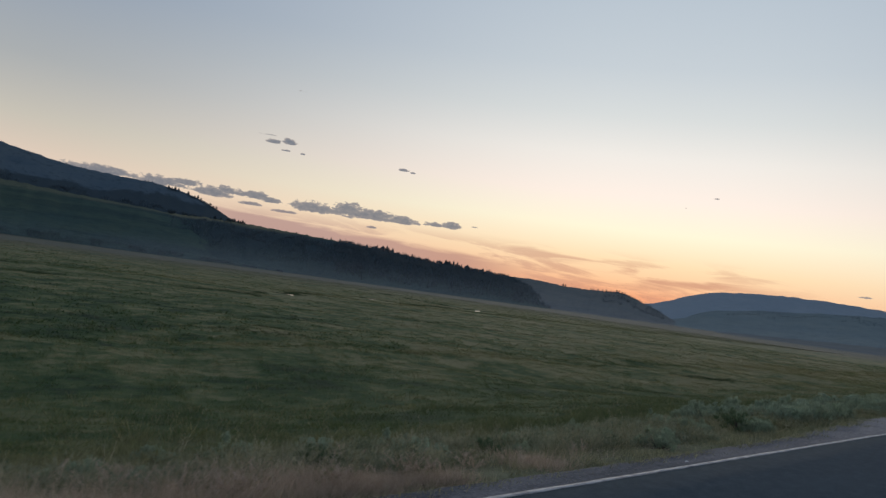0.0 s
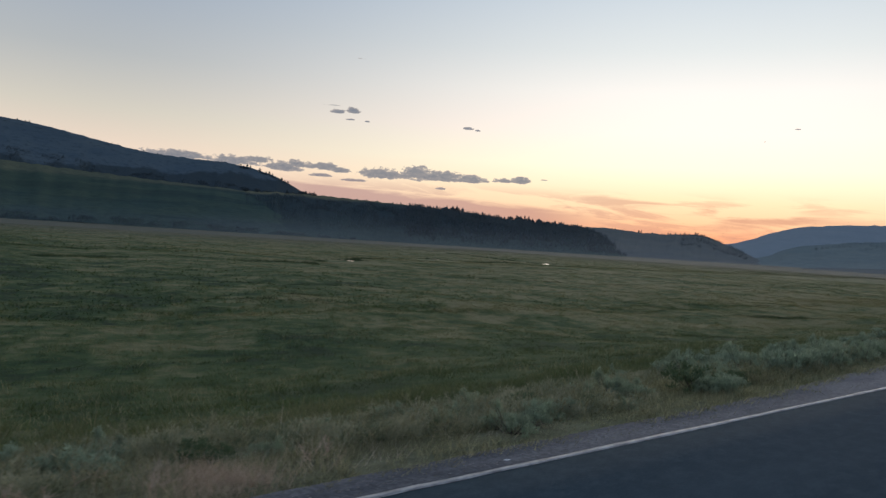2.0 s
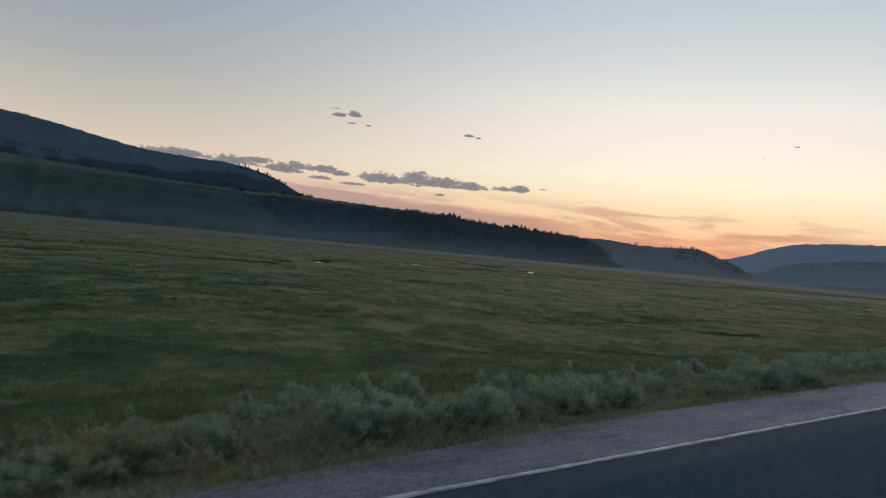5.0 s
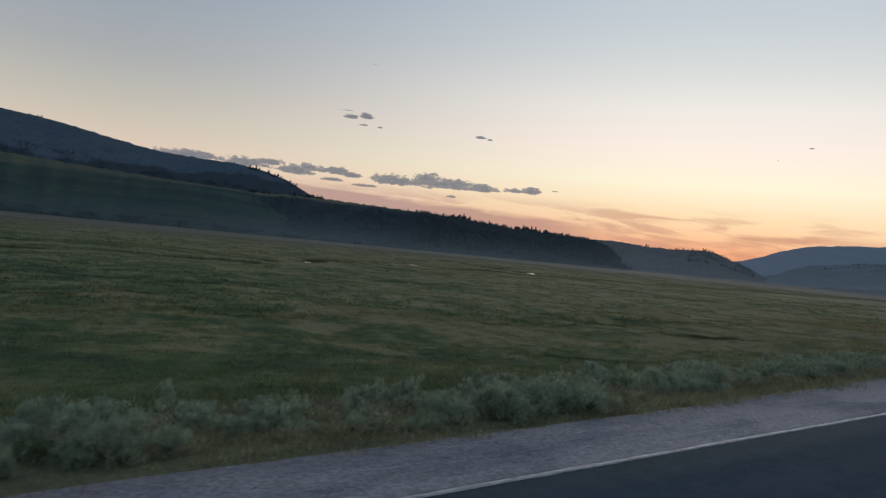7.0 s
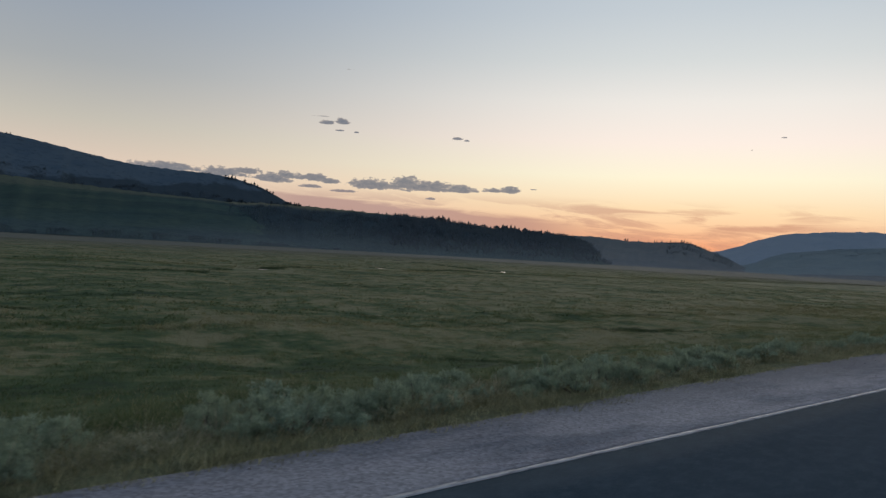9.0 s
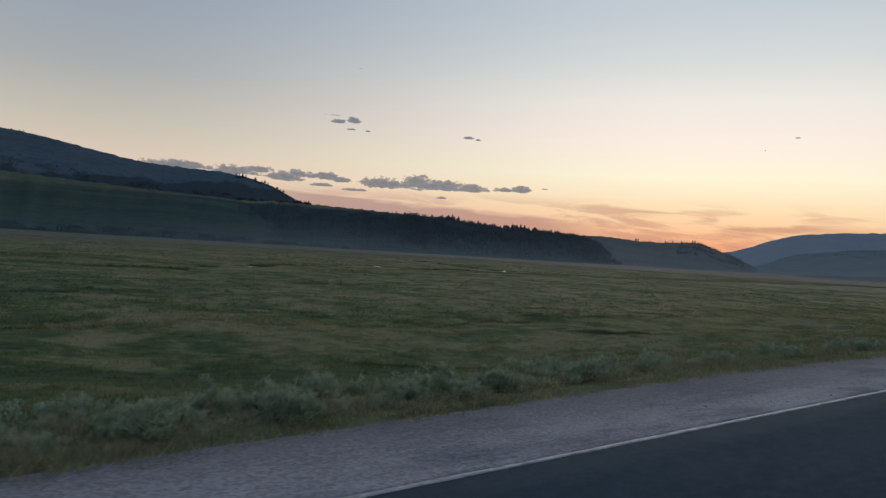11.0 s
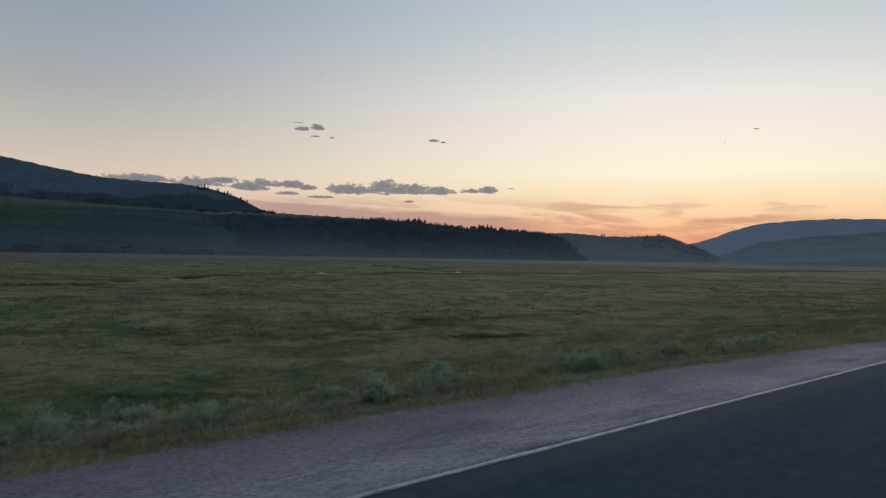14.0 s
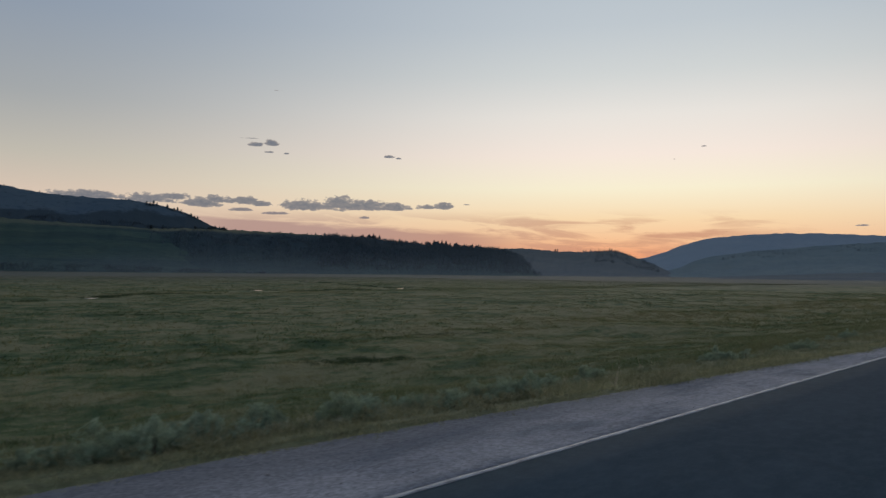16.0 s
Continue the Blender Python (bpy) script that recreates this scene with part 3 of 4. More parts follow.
# ---------------------------------------------------------------- conifers
def conifer_meshes(seed, tall=24.0):
    r = random.Random(seed)
    v, f = [], []
    tiers = 11
    for i in range(tiers):
        s = i / tiers
        z = tall * (0.12 + (0.86 if seed % 3 == 0 else 0.74) * s)
        rad = tall * (0.24 * (1 - s) ** 0.62 if seed % 3 == 0 else 0.21 * (1 - s ** 2.6) ** 0.6) * r.uniform(0.7, 1.2) + 0.3
        for k in range(7):
            a = k * 6.283 / 7 + r.uniform(-0.4, 0.4)
            q = rad * r.uniform(0.6, 1.15)
            b = len(v)
            wdt = rad * 0.45
            v += [(0, 0, z + tall * 0.07), (q * math.cos(a) - wdt * math.sin(a), q * math.sin(a) + wdt * math.cos(a), z - tall * 0.02),
                  (q * 1.15 * math.cos(a), q * 1.15 * math.sin(a), z - tall * 0.045), (q * math.cos(a) + wdt * math.sin(a), q * math.sin(a) - wdt * math.cos(a), z - tall * 0.02)]
            f.append((b, b + 1, b + 2, b + 3))
    tv, tf = [], []
    for z, rad in ((-1.5, tall * 0.018), (tall * 0.5, tall * 0.011), (tall * (0.98 if seed % 3 == 0 else 0.84), 0.03)):
        tv += [(rad * math.cos(k * 1.047), rad * math.sin(k * 1.047), z) for k in range(6)]
    for j in range(2):
        tf += [(j * 6 + k, j * 6 + (k + 1) % 6, j * 6 + 6 + (k + 1) % 6, j * 6 + 6 + k) for k in range(6)]
    return (np.array(v), np.array(f)), (np.array(tv), np.array(tf))


CONIFERS = [conifer_meshes(s) for s in range(5)]


def conifer(seed):
    base = new("conifer_tree")
    (cv, cf), (tv, tf) = CONIFERS[seed]
    mesh_object("crown", cv, cf, M_CONIFER, parent=base)
    mesh_object("trunk", tv, tf, M_BARK, parent=base)
    tagged(base, "dark pine standing on the ridge against the sky", "tree", "pines on the ridges")
    return base


def crest_point(verts, az, s=39):
    a = np.degrees(np.arctan2(-verts[:, s, 0], verts[:, s, 1])) % 360
    i = int(np.argmin(abs(a - az)))
    return verts[i, s]


protos = [conifer(i) for i in range(5)]
tree_rng = random.Random(4)
spots = []
for _ in range(46):           # two tall clumps on the forested crest
    az = tree_rng.choice((48.9, 48.5, 48.2, 47.8, 43.4, 42.8, 42.4, 41.8)) + tree_rng.gauss(0, 0.16)
    spots.append((forest_hill, az, tree_rng.choice((0.5, 0.7, 0.85, 1.0, 1.25)), tree_rng.choice((38, 39))))
for _ in range(104):          # smaller trees between them, thicker towards the ridge's end
    az = 47.6 - 10.2 * tree_rng.random() ** 0.75 + tree_rng.gauss(0, 0.1)
    spots.append((forest_hill, az, tree_rng.choice((0.35, 0.45, 0.55, 0.7, 0.85)), tree_rng.choice((37, 38, 39))))
for az in (51.4, 52.6, 52.9, 53.1, 55.2, 58.4):
    spots.append((forest_hill, az, tree_rng.uniform(0.3, 0.5), 39))
for _ in range(46):           # pines at the near end of the forested ridge, in front of the sagebrush slope
    spots.append((forest_hill, tree_rng.choice((59.2, 59.8, 60.4, 60.9, 61.6, 62.4, 63.0, 63.6, 64.5)) + tree_rng.gauss(0, 0.25), tree_rng.choice((0.3, 0.4, 0.55, 0.7, 0.9)), tree_rng.choice((36, 37, 38))))
for _ in range(36):
    spots.append((left_hill, tree_rng.choice((61.1, 61.6, 62.2, 62.6, 63.1, 64.4)) + tree_rng.gauss(0, 0.22), tree_rng.uniform(0.3, 0.95), tree_rng.choice((38, 39))))
for _ in range(34):           # single small pines along the bare crest
    spots.append((left_hill, tree_rng.choice((66.2, 68.0, 70.4, 72.1, 74.0, 76.3, 77.4, 78.0, 78.6, 79.3, 80.1)) + tree_rng.gauss(0, 0.3), tree_rng.uniform(0.2, 0.45), tree_rng.choice((38, 39))))
for az, sc in ((34.2, 0.85), (34.05, 0.6), (32.1, 0.5), (31.9, 0.55), (31.2, 0.5), (31.0, 0.6), (30.2, 0.6), (30.0, 0.65), (29.85, 0.5), (30.6, 0.4), (33.3, 0.35), (32.6, 0.35), (36.0, 0.45), (29.6, 0.5), (29.75, 0.6), (31.6, 0.4)):
    spots.append((knoll_hill, az, sc, 39))
used = 0
for hv, az, sc, s in spots:
    p = crest_point(hv, az, s)
    m = Matrix.LocRotScale((p[0], p[1], p[2] - 0.8), Euler((0, 0, tree_rng.uniform(0, 6.28))), None)
    ob = protos[used] if used < 5 else copy_thing(protos[tree_rng.randrange(5)], m)
    if used < 5:
        ob.matrix_basis = m
    girth = sc * tree_rng.uniform(1.2, 1.9)
    ob.scale = (girth, girth, sc * tree_rng.uniform(0.8, 1.1))
    used += 1


def woods(name, hv, count, az_range, s_range, seed, label, size=(0.6, 1.1), cluster=0.0, thin=1.0, crowd=1.0):
    """Far woods: one mesh of many small conifers."""
    r = np.random.default_rng(seed)
    vs, fs, base = [], [], 0
    a_all = np.degrees(np.arctan2(-hv[:, 39, 0], hv[:, 39, 1])) % 360
    made = 0
    while made < count:
        az, s = az_range[0] + (az_range[1] - az_range[0]) * r.uniform() ** crowd, s_range[0] + (s_range[1] - s_range[0]) * r.uniform() ** thin
        made += 1
        if cluster and noise.noise(Vector((az * 0.9, s * 7, seed))) < cluster:
            continue
        i, j = int(np.argmin(abs(a_all - az))), min(int(s * 39), 38)
        k = s * 39 - j
        p = hv[i, j] * (1 - k) + hv[i, j + 1] * k + np.r_[r.uniform(-9, 9), r.uniform(-9, 9), 0]
        (cv, cf), _ = CONIFERS[r.integers(5)]
        k = r.uniform(*size)
        keep = cf[r.integers(3)::3]
        vs.append(cv * k + p), fs.append(keep + base)
        base += len(cv)
    ob = mesh_object(name, np.concatenate(vs), np.concatenate(fs), M_CONIFER)
    return tagged(ob, label, "woods", kind="stuff")


woods("forest", forest_hill, 4600, (36.0, 52), (0.03, 0.90), 1, "dense dark conifer forest covering the ridge", (0.45, 0.9), -0.5, 0.6)
woods("forest", forest_hill, 3600, (50, 69), (0.12, 0.79), 9, "dark conifer forest thinning up the ridge", (0.35, 0.6), -0.2, 0.6, 1.7)
woods("forest", forest_hill, 200, (35.2, 38.5), (0.05, 0.75), 12, "pines running down the end of the ridge", (0.4, 0.8), -0.3)
woods("forest", left_hill, 7000, (61.5, 92), (0.46, 0.76), 2, "band of dark conifers across the hillside", (0.3, 0.6), -0.03)
woods("forest", knoll_hill, 900, (26.6, 31.2), (0.35, 0.97), 3, "scattered pines on the knoll", (0.25, 0.5), -0.1)
woods("forest", right_hill, 3200, (4, 22.5), (0.72, 1.0), 5, "thin pines along the rolling hill", (0.12, 0.24), -0.05)
woods("forest", slope_hill, 3200, (52, 92), (0.0, 0.07), 6, "low dark thickets at the foot of the slope", (0.2, 0.38), -0.12)


# ---------------------------------------------------------------- thin evening mist at the foot of the ridges
def mist_material():
    m, n = material("evening_mist")
    z = n.add("ShaderNodeSeparateXYZ", {0: place_of(n)}).outputs[2]
    drift_ = n.noise(stretched(n, 0.0022, 0.0022, 0.02), 1.0, 4.0, 0.55)
    z = n.math("ADD", z, n.math("MULTIPLY", n.math("SUBTRACT", drift_, 0.5), 46.0))
    at = n.add("ShaderNodeSeparateXYZ", {0: place_of(n)})
    side = n.math("MULTIPLY", n.math("ARCTAN2", n.math("MULTIPLY", at.outputs[0], -1.0), at.outputs[1]), 57.29578)
    dense = n.math("MULTIPLY", n.span(z, -12.0, 72.0, 0.032, 0.0, smooth=True), n.span(side, 60.0, 74.0, 1.0, 0.2, smooth=True))
    body = n.add("ShaderNodeMixShader", {0: 0.4, 1: n.add("ShaderNodeBsdfDiffuse", {"Color": (0.70, 0.76, 0.86, 1)}).outputs[0],
                                         2: n.add("ShaderNodeBsdfTranslucent", {"Color": (0.70, 0.76, 0.86, 1)}).outputs[0]})
    n.add("ShaderNodeOutputMaterial", {"Surface": n.add("ShaderNodeMixShader", {0: dense, 1: n.add("ShaderNodeBsdfTransparent").outputs[0], 2: body.outputs[0]}).outputs[0]})
    return m


M_MIST = mist_material()


def mist(seed, nearer):
    """A low billowing bank that follows the foot of the hills."""
    v = []
    azs = np.linspace(-8, 96, 140)
    for a in azs:
        h = heading(a, 0)
        for j in range(9):
            d = np.interp(a, [-8, 22, 27, 40, 96], [1820, 1820, 2300, 2380, 2380]) - nearer + 22 * noise.noise(Vector((a * 0.3, j * 0.5, seed)))
            v.append((h.x * d, h.y * d, -15 + 14.0 * j))
    return tagged(mesh_object("mist", v, grid_faces(len(azs), 9), M_MIST, True), "thin blue evening mist along the foot of the ridges", "mist", kind="stuff")


for seed, nearer in ((1, 0.0), (2, 280.0), (3, 700.0)):
    mist(seed, nearer)


# ---------------------------------------------------------------- standing water in the meadow
def pool(x, y, rx, ry, turn, label):
    """An irregular sheet of still water in a shallow muddy hollow."""
    r = random.Random(int(x * 7 + y))
    base = new("pool")
    zc = max(float(land(x + dx, y + dy)) for dx in (-rx, 0, rx) for dy in (-ry * 0.5, 0, ry * 0.5)) + 0.12
    ring = []
    for k in range(28):
        a = k * 2 * math.pi / 28
        q = 1 + 0.22 * math.sin(2 * a + r.random() * 6) + 0.12 * math.sin(5 * a + r.random() * 2)
        px, py = rx * q * math.cos(a), ry * q * math.sin(a)
        ring.append((px * math.cos(turn) - py * math.sin(turn), px * math.sin(turn) + py * math.cos(turn)))
    v, f = [], []
    for j in range(15):           # concentric rings with wind ripples of two centimetres
        v += [(px * j / 14, py * j / 14, 0.03 + r.uniform(-0.025, 0.025)) for px, py in ring]
    for j in range(14):
        f += [(j * 28 + k, j * 28 + 28 + k, j * 28 + 28 + (k + 1) % 28, j * 28 + (k + 1) % 28) for k in range(28)]
    mesh_object("water", v, f, M_WATER, True, parent=base)
    bank, bf = [], []
    for s, z in ((0.97, -0.05), (1.03, 0.03), (1.3, 0.01), (1.9, -1.0)):
        bank += [(px * s, py * s, z) for px, py in ring]
    for j in range(3):
        bf += [(j * 28 + k, j * 28 + (k + 1) % 28, j * 28 + 28 + (k + 1) % 28, j * 28 + 28 + k) for k in range(28)]
    mesh_object("bank", bank, bf, M_GROUND, True, parent=base)
    base.location = (x, y, zc)
    return tagged(base, label, "pool", "pools in the meadow")


for px, py, rx, ry, turn in POOLS:
    pool(px, py, rx, ry, turn, "small pool of still water mirroring the pale sky")


def trodden(x, y):
    """True where cattle paths and mud keep the grass away from a pool's near shore."""
    hit = np.zeros(len(x), bool)
    for px, py, rx, ry, turn in POOLS:
        k = math.hypot(px, py - 30)
        for back in (0, 9, 18):
            qx, qy = px - px / k * back, py - (py - 30) / k * back
            hit |= (x - qx) ** 2 + (y - qy) ** 2 < (ry + 4) ** 2
    return hit


# ---------------------------------------------------------------- grass
def blades(name, centres, per, reach, tall, wide, lean, mat, label, seed, wet=False):
    """One joined mesh of single blades in tufts round the given centres."""
    r = np.random.default_rng(seed)
    centres = np.asarray(centres, float)
    if not wet:
        centres = centres[~trodden(centres[:, 0], centres[:, 1])]
    n = len(centres) * per
    c = np.repeat(np.asarray(centres, float), per, 0)
    size = np.repeat(r.uniform(0.7, 1.3, len(centres)), per)
    a, d = r.uniform(0, 2 * np.pi, n), np.sqrt(r.uniform(0, 1, n)) * reach * size
    x, y = c[:, 0] + d * np.cos(a), c[:, 1] + d * np.sin(a)
    z = land(x, y) - 0.015
    on_gravel = -0.03 - 0.03 * (-x - line_at(y))
    z = np.where(-x < edge(y) - 0.25, np.maximum(z, on_gravel), z)
    h = r.uniform(tall[0], tall[1], n) * size * hummock(x, y)
    b = r.uniform(0, 2 * np.pi, n)
    wd = r.uniform(wide[0], wide[1], n) / 2
    ln = r.uniform(0.2, 1.0, n) * lean * h
    tip = a + r.normal(0, 0.7, n)
    v = np.empty((n, 3, 3))
    v[:, 0] = np.stack([x - wd * np.cos(b), y - wd * np.sin(b), z], 1)
    v[:, 1] = np.stack([x + wd * np.cos(b), y + wd * np.sin(b), z], 1)
    v[:, 2] = np.stack([x + ln * np.cos(tip), y + ln * np.sin(tip), z + h], 1)
    ob = mesh_object(name, v.reshape(-1, 3), np.arange(3 * n).reshape(-1, 3), mat)
    return tagged(ob, label, "grass", kind="stuff")


def scatter(count, y0, y1, l0, l1, seed, power=1.0, from_edge=False, clump=None):
    """Places between two distances to the left of the road; power above 1 crowds them towards the road."""
    r = np.random.default_rng(seed)
    y = r.uniform(y0, y1, count)
    l = l0 + (l1 - l0) * r.uniform(0, 1, count) ** power
    if from_edge:
        l = l + edge(y)
    if clump:
        k, level = clump
        g = np.sin(l * k + 1.3 * np.sin(y * k * 0.7)) + np.sin(y * k * 1.3 + 2 * np.sin(l * k * 0.6) + seed) + r.normal(0, 0.5, count)
        keep = g > level
        y, l = y[keep], l[keep]
    return np.stack([-l, y], 1)


blades("short_verge_grass", scatter(30000, -4, 125, -0.45, 1.9, 11, 0.85, True), 8, 0.12, (0.035, 0.14), (0.006, 0.013), 1.0, M_EDGE, "short mown green and straw grass beside the gravel", 1)
blades("dry_verge_grass", scatter(5200, 1.5, 9.6, 0.0, 1.3, 12, 1.0, True, (1.3, 0.2)), 10, 0.2, (0.07, 0.26), (0.005, 0.009), 1.1, M_DRY, "dry reddish-brown grass along the verge", 2)
blades("verge_grass", scatter(26000, -4, 130, 0.9, 9.0, 13, 1.2, True), 9, 0.17, (0.06, 0.23), (0.006, 0.013), 1.1, M_VERGE, "rough mixed grass on the bank below the road", 3)
blades("meadow_grass", scatter(58000, -2, 170, 12, 62, 14, 1.35), 8, 0.28, (0.06, 0.21), (0.014, 0.034), 1.5, M_GRASS, "thick green and straw meadow grass", 4)
blades("meadow_grass", scatter(52000, 5, 420, 55, 260, 15, 1.5), 6, 0.7, (0.08, 0.24), (0.07, 0.18), 1.8, M_FAR_GRASS, "distant green and straw meadow grass", 5)
blades("meadow_grass", scatter(60000, 20, 900, 235, 950, 19, 1.6), 4, 1.6, (0.12, 0.34), (0.25, 0.6), 1.6, M_FAR_GRASS, "far olive meadow grass", 9)
blades("meadow_grass", scatter(34000, 160, 480, 9, 64, 23, 1.0), 6, 0.6, (0.10, 0.32), (0.05, 0.13), 1.1, M_FAR_GRASS, "olive meadow grass further along the road", 10)
blades("roadside_weeds", scatter(15000, -4, 125, -1.0, 0.15, 29, 0.30, True, (1.7, -0.3)), 8, 0.09, (0.02, 0.09), (0.005, 0.011), 1.0, M_VERGE, "small weeds creeping into the gravel", 11)
blades("tall_meadow_grass", scatter(17000, 0, 170, 14, 80, 16, 1.2, False, (0.33, 0.1)), 12, 0.26, (0.12, 0.32), (0.010, 0.024), 1.1, M_RIPE, "pale ripe tussocks scattered through the meadow", 6)
CREEK = [(-160, 40), (-166, 50), (-180, 60), (-171, 66), (-172, 78), (-169, 108), (-187, 117), (-194, 127), (-202, 141), (-236, 167), (-242, 180), (-262, 219), (-258, 238),
         (-270, 280), (-287, 332), (-370, 375), (-408, 390), (-475, 420), (-510, 440)]


def along_creek(count, seed, broad):
    """Places on the banks of the winding creek, thinning out and gathering again."""
    r = np.random.default_rng(seed)
    c = np.array(CREEK, float)
    run = np.r_[0, np.cumsum(np.hypot(*np.diff(c, axis=0).T))]
    d = r.uniform(0, run[-1], count)
    d = d[np.sin(d * 0.11) + np.sin(d * 0.043 + 2) + r.normal(0, 0.4, count) > -0.5]
    return np.stack([np.interp(d, run, c[:, 0]), np.interp(d, run, c[:, 1])], 1) + r.normal(0, broad, (len(d), 2))


def hollow(x, y, along, across, turn, count, seed):
    p = np.random.default_rng(seed).normal(0, 1, (count, 2)) * (along, across)
    a = radians(turn)
    return np.stack([x + p[:, 0] * math.cos(a) - p[:, 1] * math.sin(a), y + p[:, 0] * math.sin(a) + p[:, 1] * math.cos(a)], 1)


blades("sedge", along_creek(5200, 2, 0.9), 9, 0.7, (0.25, 0.60), (0.03, 0.08), 0.8, M_SEDGE, "dark green sedge along the winding creek", 7)
blades("sedge", np.concatenate([hollow(-43.6, 100.6, 2.3, 1.1, 49, 700, 3), hollow(-92, 60, 9, 1.2, 60, 500, 6), hollow(-66, 42, 6, 1.0, 55, 420, 8), hollow(-112, 126, 12, 1.4, 62, 700, 9),
                                hollow(-58, 124, 3.5, 0.8, 45, 260, 10), hollow(-111, 112, 3, 0.8, 50, 200, 11), hollow(-72, 49, 2.5, 0.7, 60, 180, 12), hollow(-34, 70, 2.4, 0.7, 50, 260, 13)]),
       7, 0.35, (0.08, 0.24), (0.016, 0.040), 0.9, M_SEDGE, "dark green sedge in wet hollows", 15)
beyond_pools = np.concatenate([hollow(px * (1 + 8 / math.hypot(px, py)), py * (1 + 8 / math.hypot(px, py)), rx * 2.2, 1.0, math.degrees(math.atan2(px, -py)), 90, 60 + k)
                               for k, (px, py, rx, ry, turn) in enumerate(POOLS)])
blades("sedge", beyond_pools, 9, 0.6, (0.35, 0.75), (0.04, 0.09), 0.6, M_SEDGE, "dark tall sedge on the far banks of pools", 16, True)
blades("pale_stalks", scatter(260, -3, 110, 0.6, 6.0, 17, 1.0, True), 4, 0.08, (0.20, 0.40), (0.007, 0.013), 0.6, M_STRAW, "tall bleached weed stalks standing in the verge", 8)
blades("arching_straw", scatter(420, 5, 14, 0.2, 2.4, 18, 1.0, True, (1.3, 0.5)), 5, 0.16, (0.16, 0.42), (0.004, 0.009), 1.0, M_STRAW, "arching bleached grass heads on the verge", 12)
blades("arching_straw", scatter(1500, 0, 24, 0.6, 4.0, 24, 1.0, True, (1.2, -0.1)), 7, 0.2, (0.14, 0.36), (0.006, 0.012), 1.2, M_RIPE, "tall pale olive grass on the verge", 14)
blades("arching_straw", scatter(900, 16, 70, 0.5, 3.0, 20, 0.8, True, (0.8, 0.5)), 6, 0.18, (0.10, 0.28), (0.004, 0.008), 1.0, M_STRAW, "bleached grass tufts between the sagebrush", 13)


# ---------------------------------------------------------------- soft weeds between the bushes
def weeds(name, centres, leaves, wide, tall, leaf, mat, label, seed):
    """One joined mesh of low leafy clumps: leaves fill an uneven dome and point up and outwards."""
    r = np.random.default_rng(seed)
    k = len(centres)
    n = k * leaves
    rad, high = np.repeat(r.uniform(*wide, k), leaves), np.repeat(r.uniform(*tall, k), leaves)
    c = np.repeat(np.asarray(centres, float), leaves, 0)
    spike = np.repeat(r.uniform(0, 6.28, k), leaves)
    a, u = r.uniform(0, 2 * np.pi, n), np.sqrt(r.uniform(0, 1, n))
    x, y = c[:, 0] + rad * u * np.cos(a), c[:, 1] + rad * u * np.sin(a)
    dome = np.sqrt(1 - 0.8 * u * u) * (0.75 + 0.25 * np.sin(3 * a + spike) * u)
    z = land(x, y) + high * dome * r.uniform(0.1, 1.0, n) ** 0.6
    ln, g = r.uniform(*leaf, n), r.uniform(0.005, 0.011, n)
    t = a + r.normal(0, 0.8, n)
    out = r.uniform(0.2, 0.9, n) * ln
    v = np.empty((n, 3, 3))
    v[:, 0] = np.stack([x - g * np.sin(t), y + g * np.cos(t), z], 1)
    v[:, 1] = np.stack([x + g * np.sin(t), y - g * np.cos(t), z - 0.008], 1)
    v[:, 2] = np.stack([x + out * np.cos(t), y + out * np.sin(t), z + ln * 0.8], 1)
    ob = mesh_object(name, v.reshape(-1, 3), np.arange(3 * n).reshape(-1, 3), mat)
    return tagged(ob, label, "weeds", kind="stuff")


def weed_material():
    m, n = material("grey_green_weed")
    rnd = n.add("ShaderNodeNewGeometry").outputs["Random Per Island"]
    patch = n.noise(stretched(n, 1.9, 1.4), 1.0, 4.0, 0.65)
    c = n.mix(n.span(patch, 0.40, 0.60), (0.085, 0.122, 0.060, 1), (0.400, 0.385, 0.250, 1))
    c = n.mix(n.span(rnd, 0.0, 1.0, 0.0, 0.45), c, (0.350, 0.350, 0.262, 1))
    finish(n, c, 0.85, spec=0.1, translucent=0.45)
    return m


M_WEED = weed_material()
weeds("grey_weeds", scatter(1500, 0, 18, 0.9, 4.2, 41, 1.0, True, (1.2, 0.1)), 90, (0.16, 0.38), (0.14, 0.46), (0.03, 0.09), M_WEED, "soft grey-green weeds along the road bank", 41)
weeds("grey_weeds", scatter(1500, 13, 62, 0.5, 4.6, 42, 1.1, True, (0.8, -0.2)), 80, (0.16, 0.40), (0.10, 0.30), (0.03, 0.08), M_WEED, "soft grey-green weeds between the sagebrush", 42)
weeds("grey_weeds", scatter(700, 58, 120, 0.8, 5.0, 43, 1.1, True, (0.8, 0.0)), 60, (0.14, 0.34), (0.10, 0.28), (0.04, 0.10), M_WEED, "sparse grey-green weeds beside the pull-off", 43)
weeds("straw_weeds", scatter(380, 0, 60, 0.5, 4.0, 44, 1.0, True, (0.7, 0.5)), 80, (0.14, 0.30), (0.12, 0.30), (0.03, 0.07), M_RIPE, "bleached straw-coloured weeds on the bank", 44)


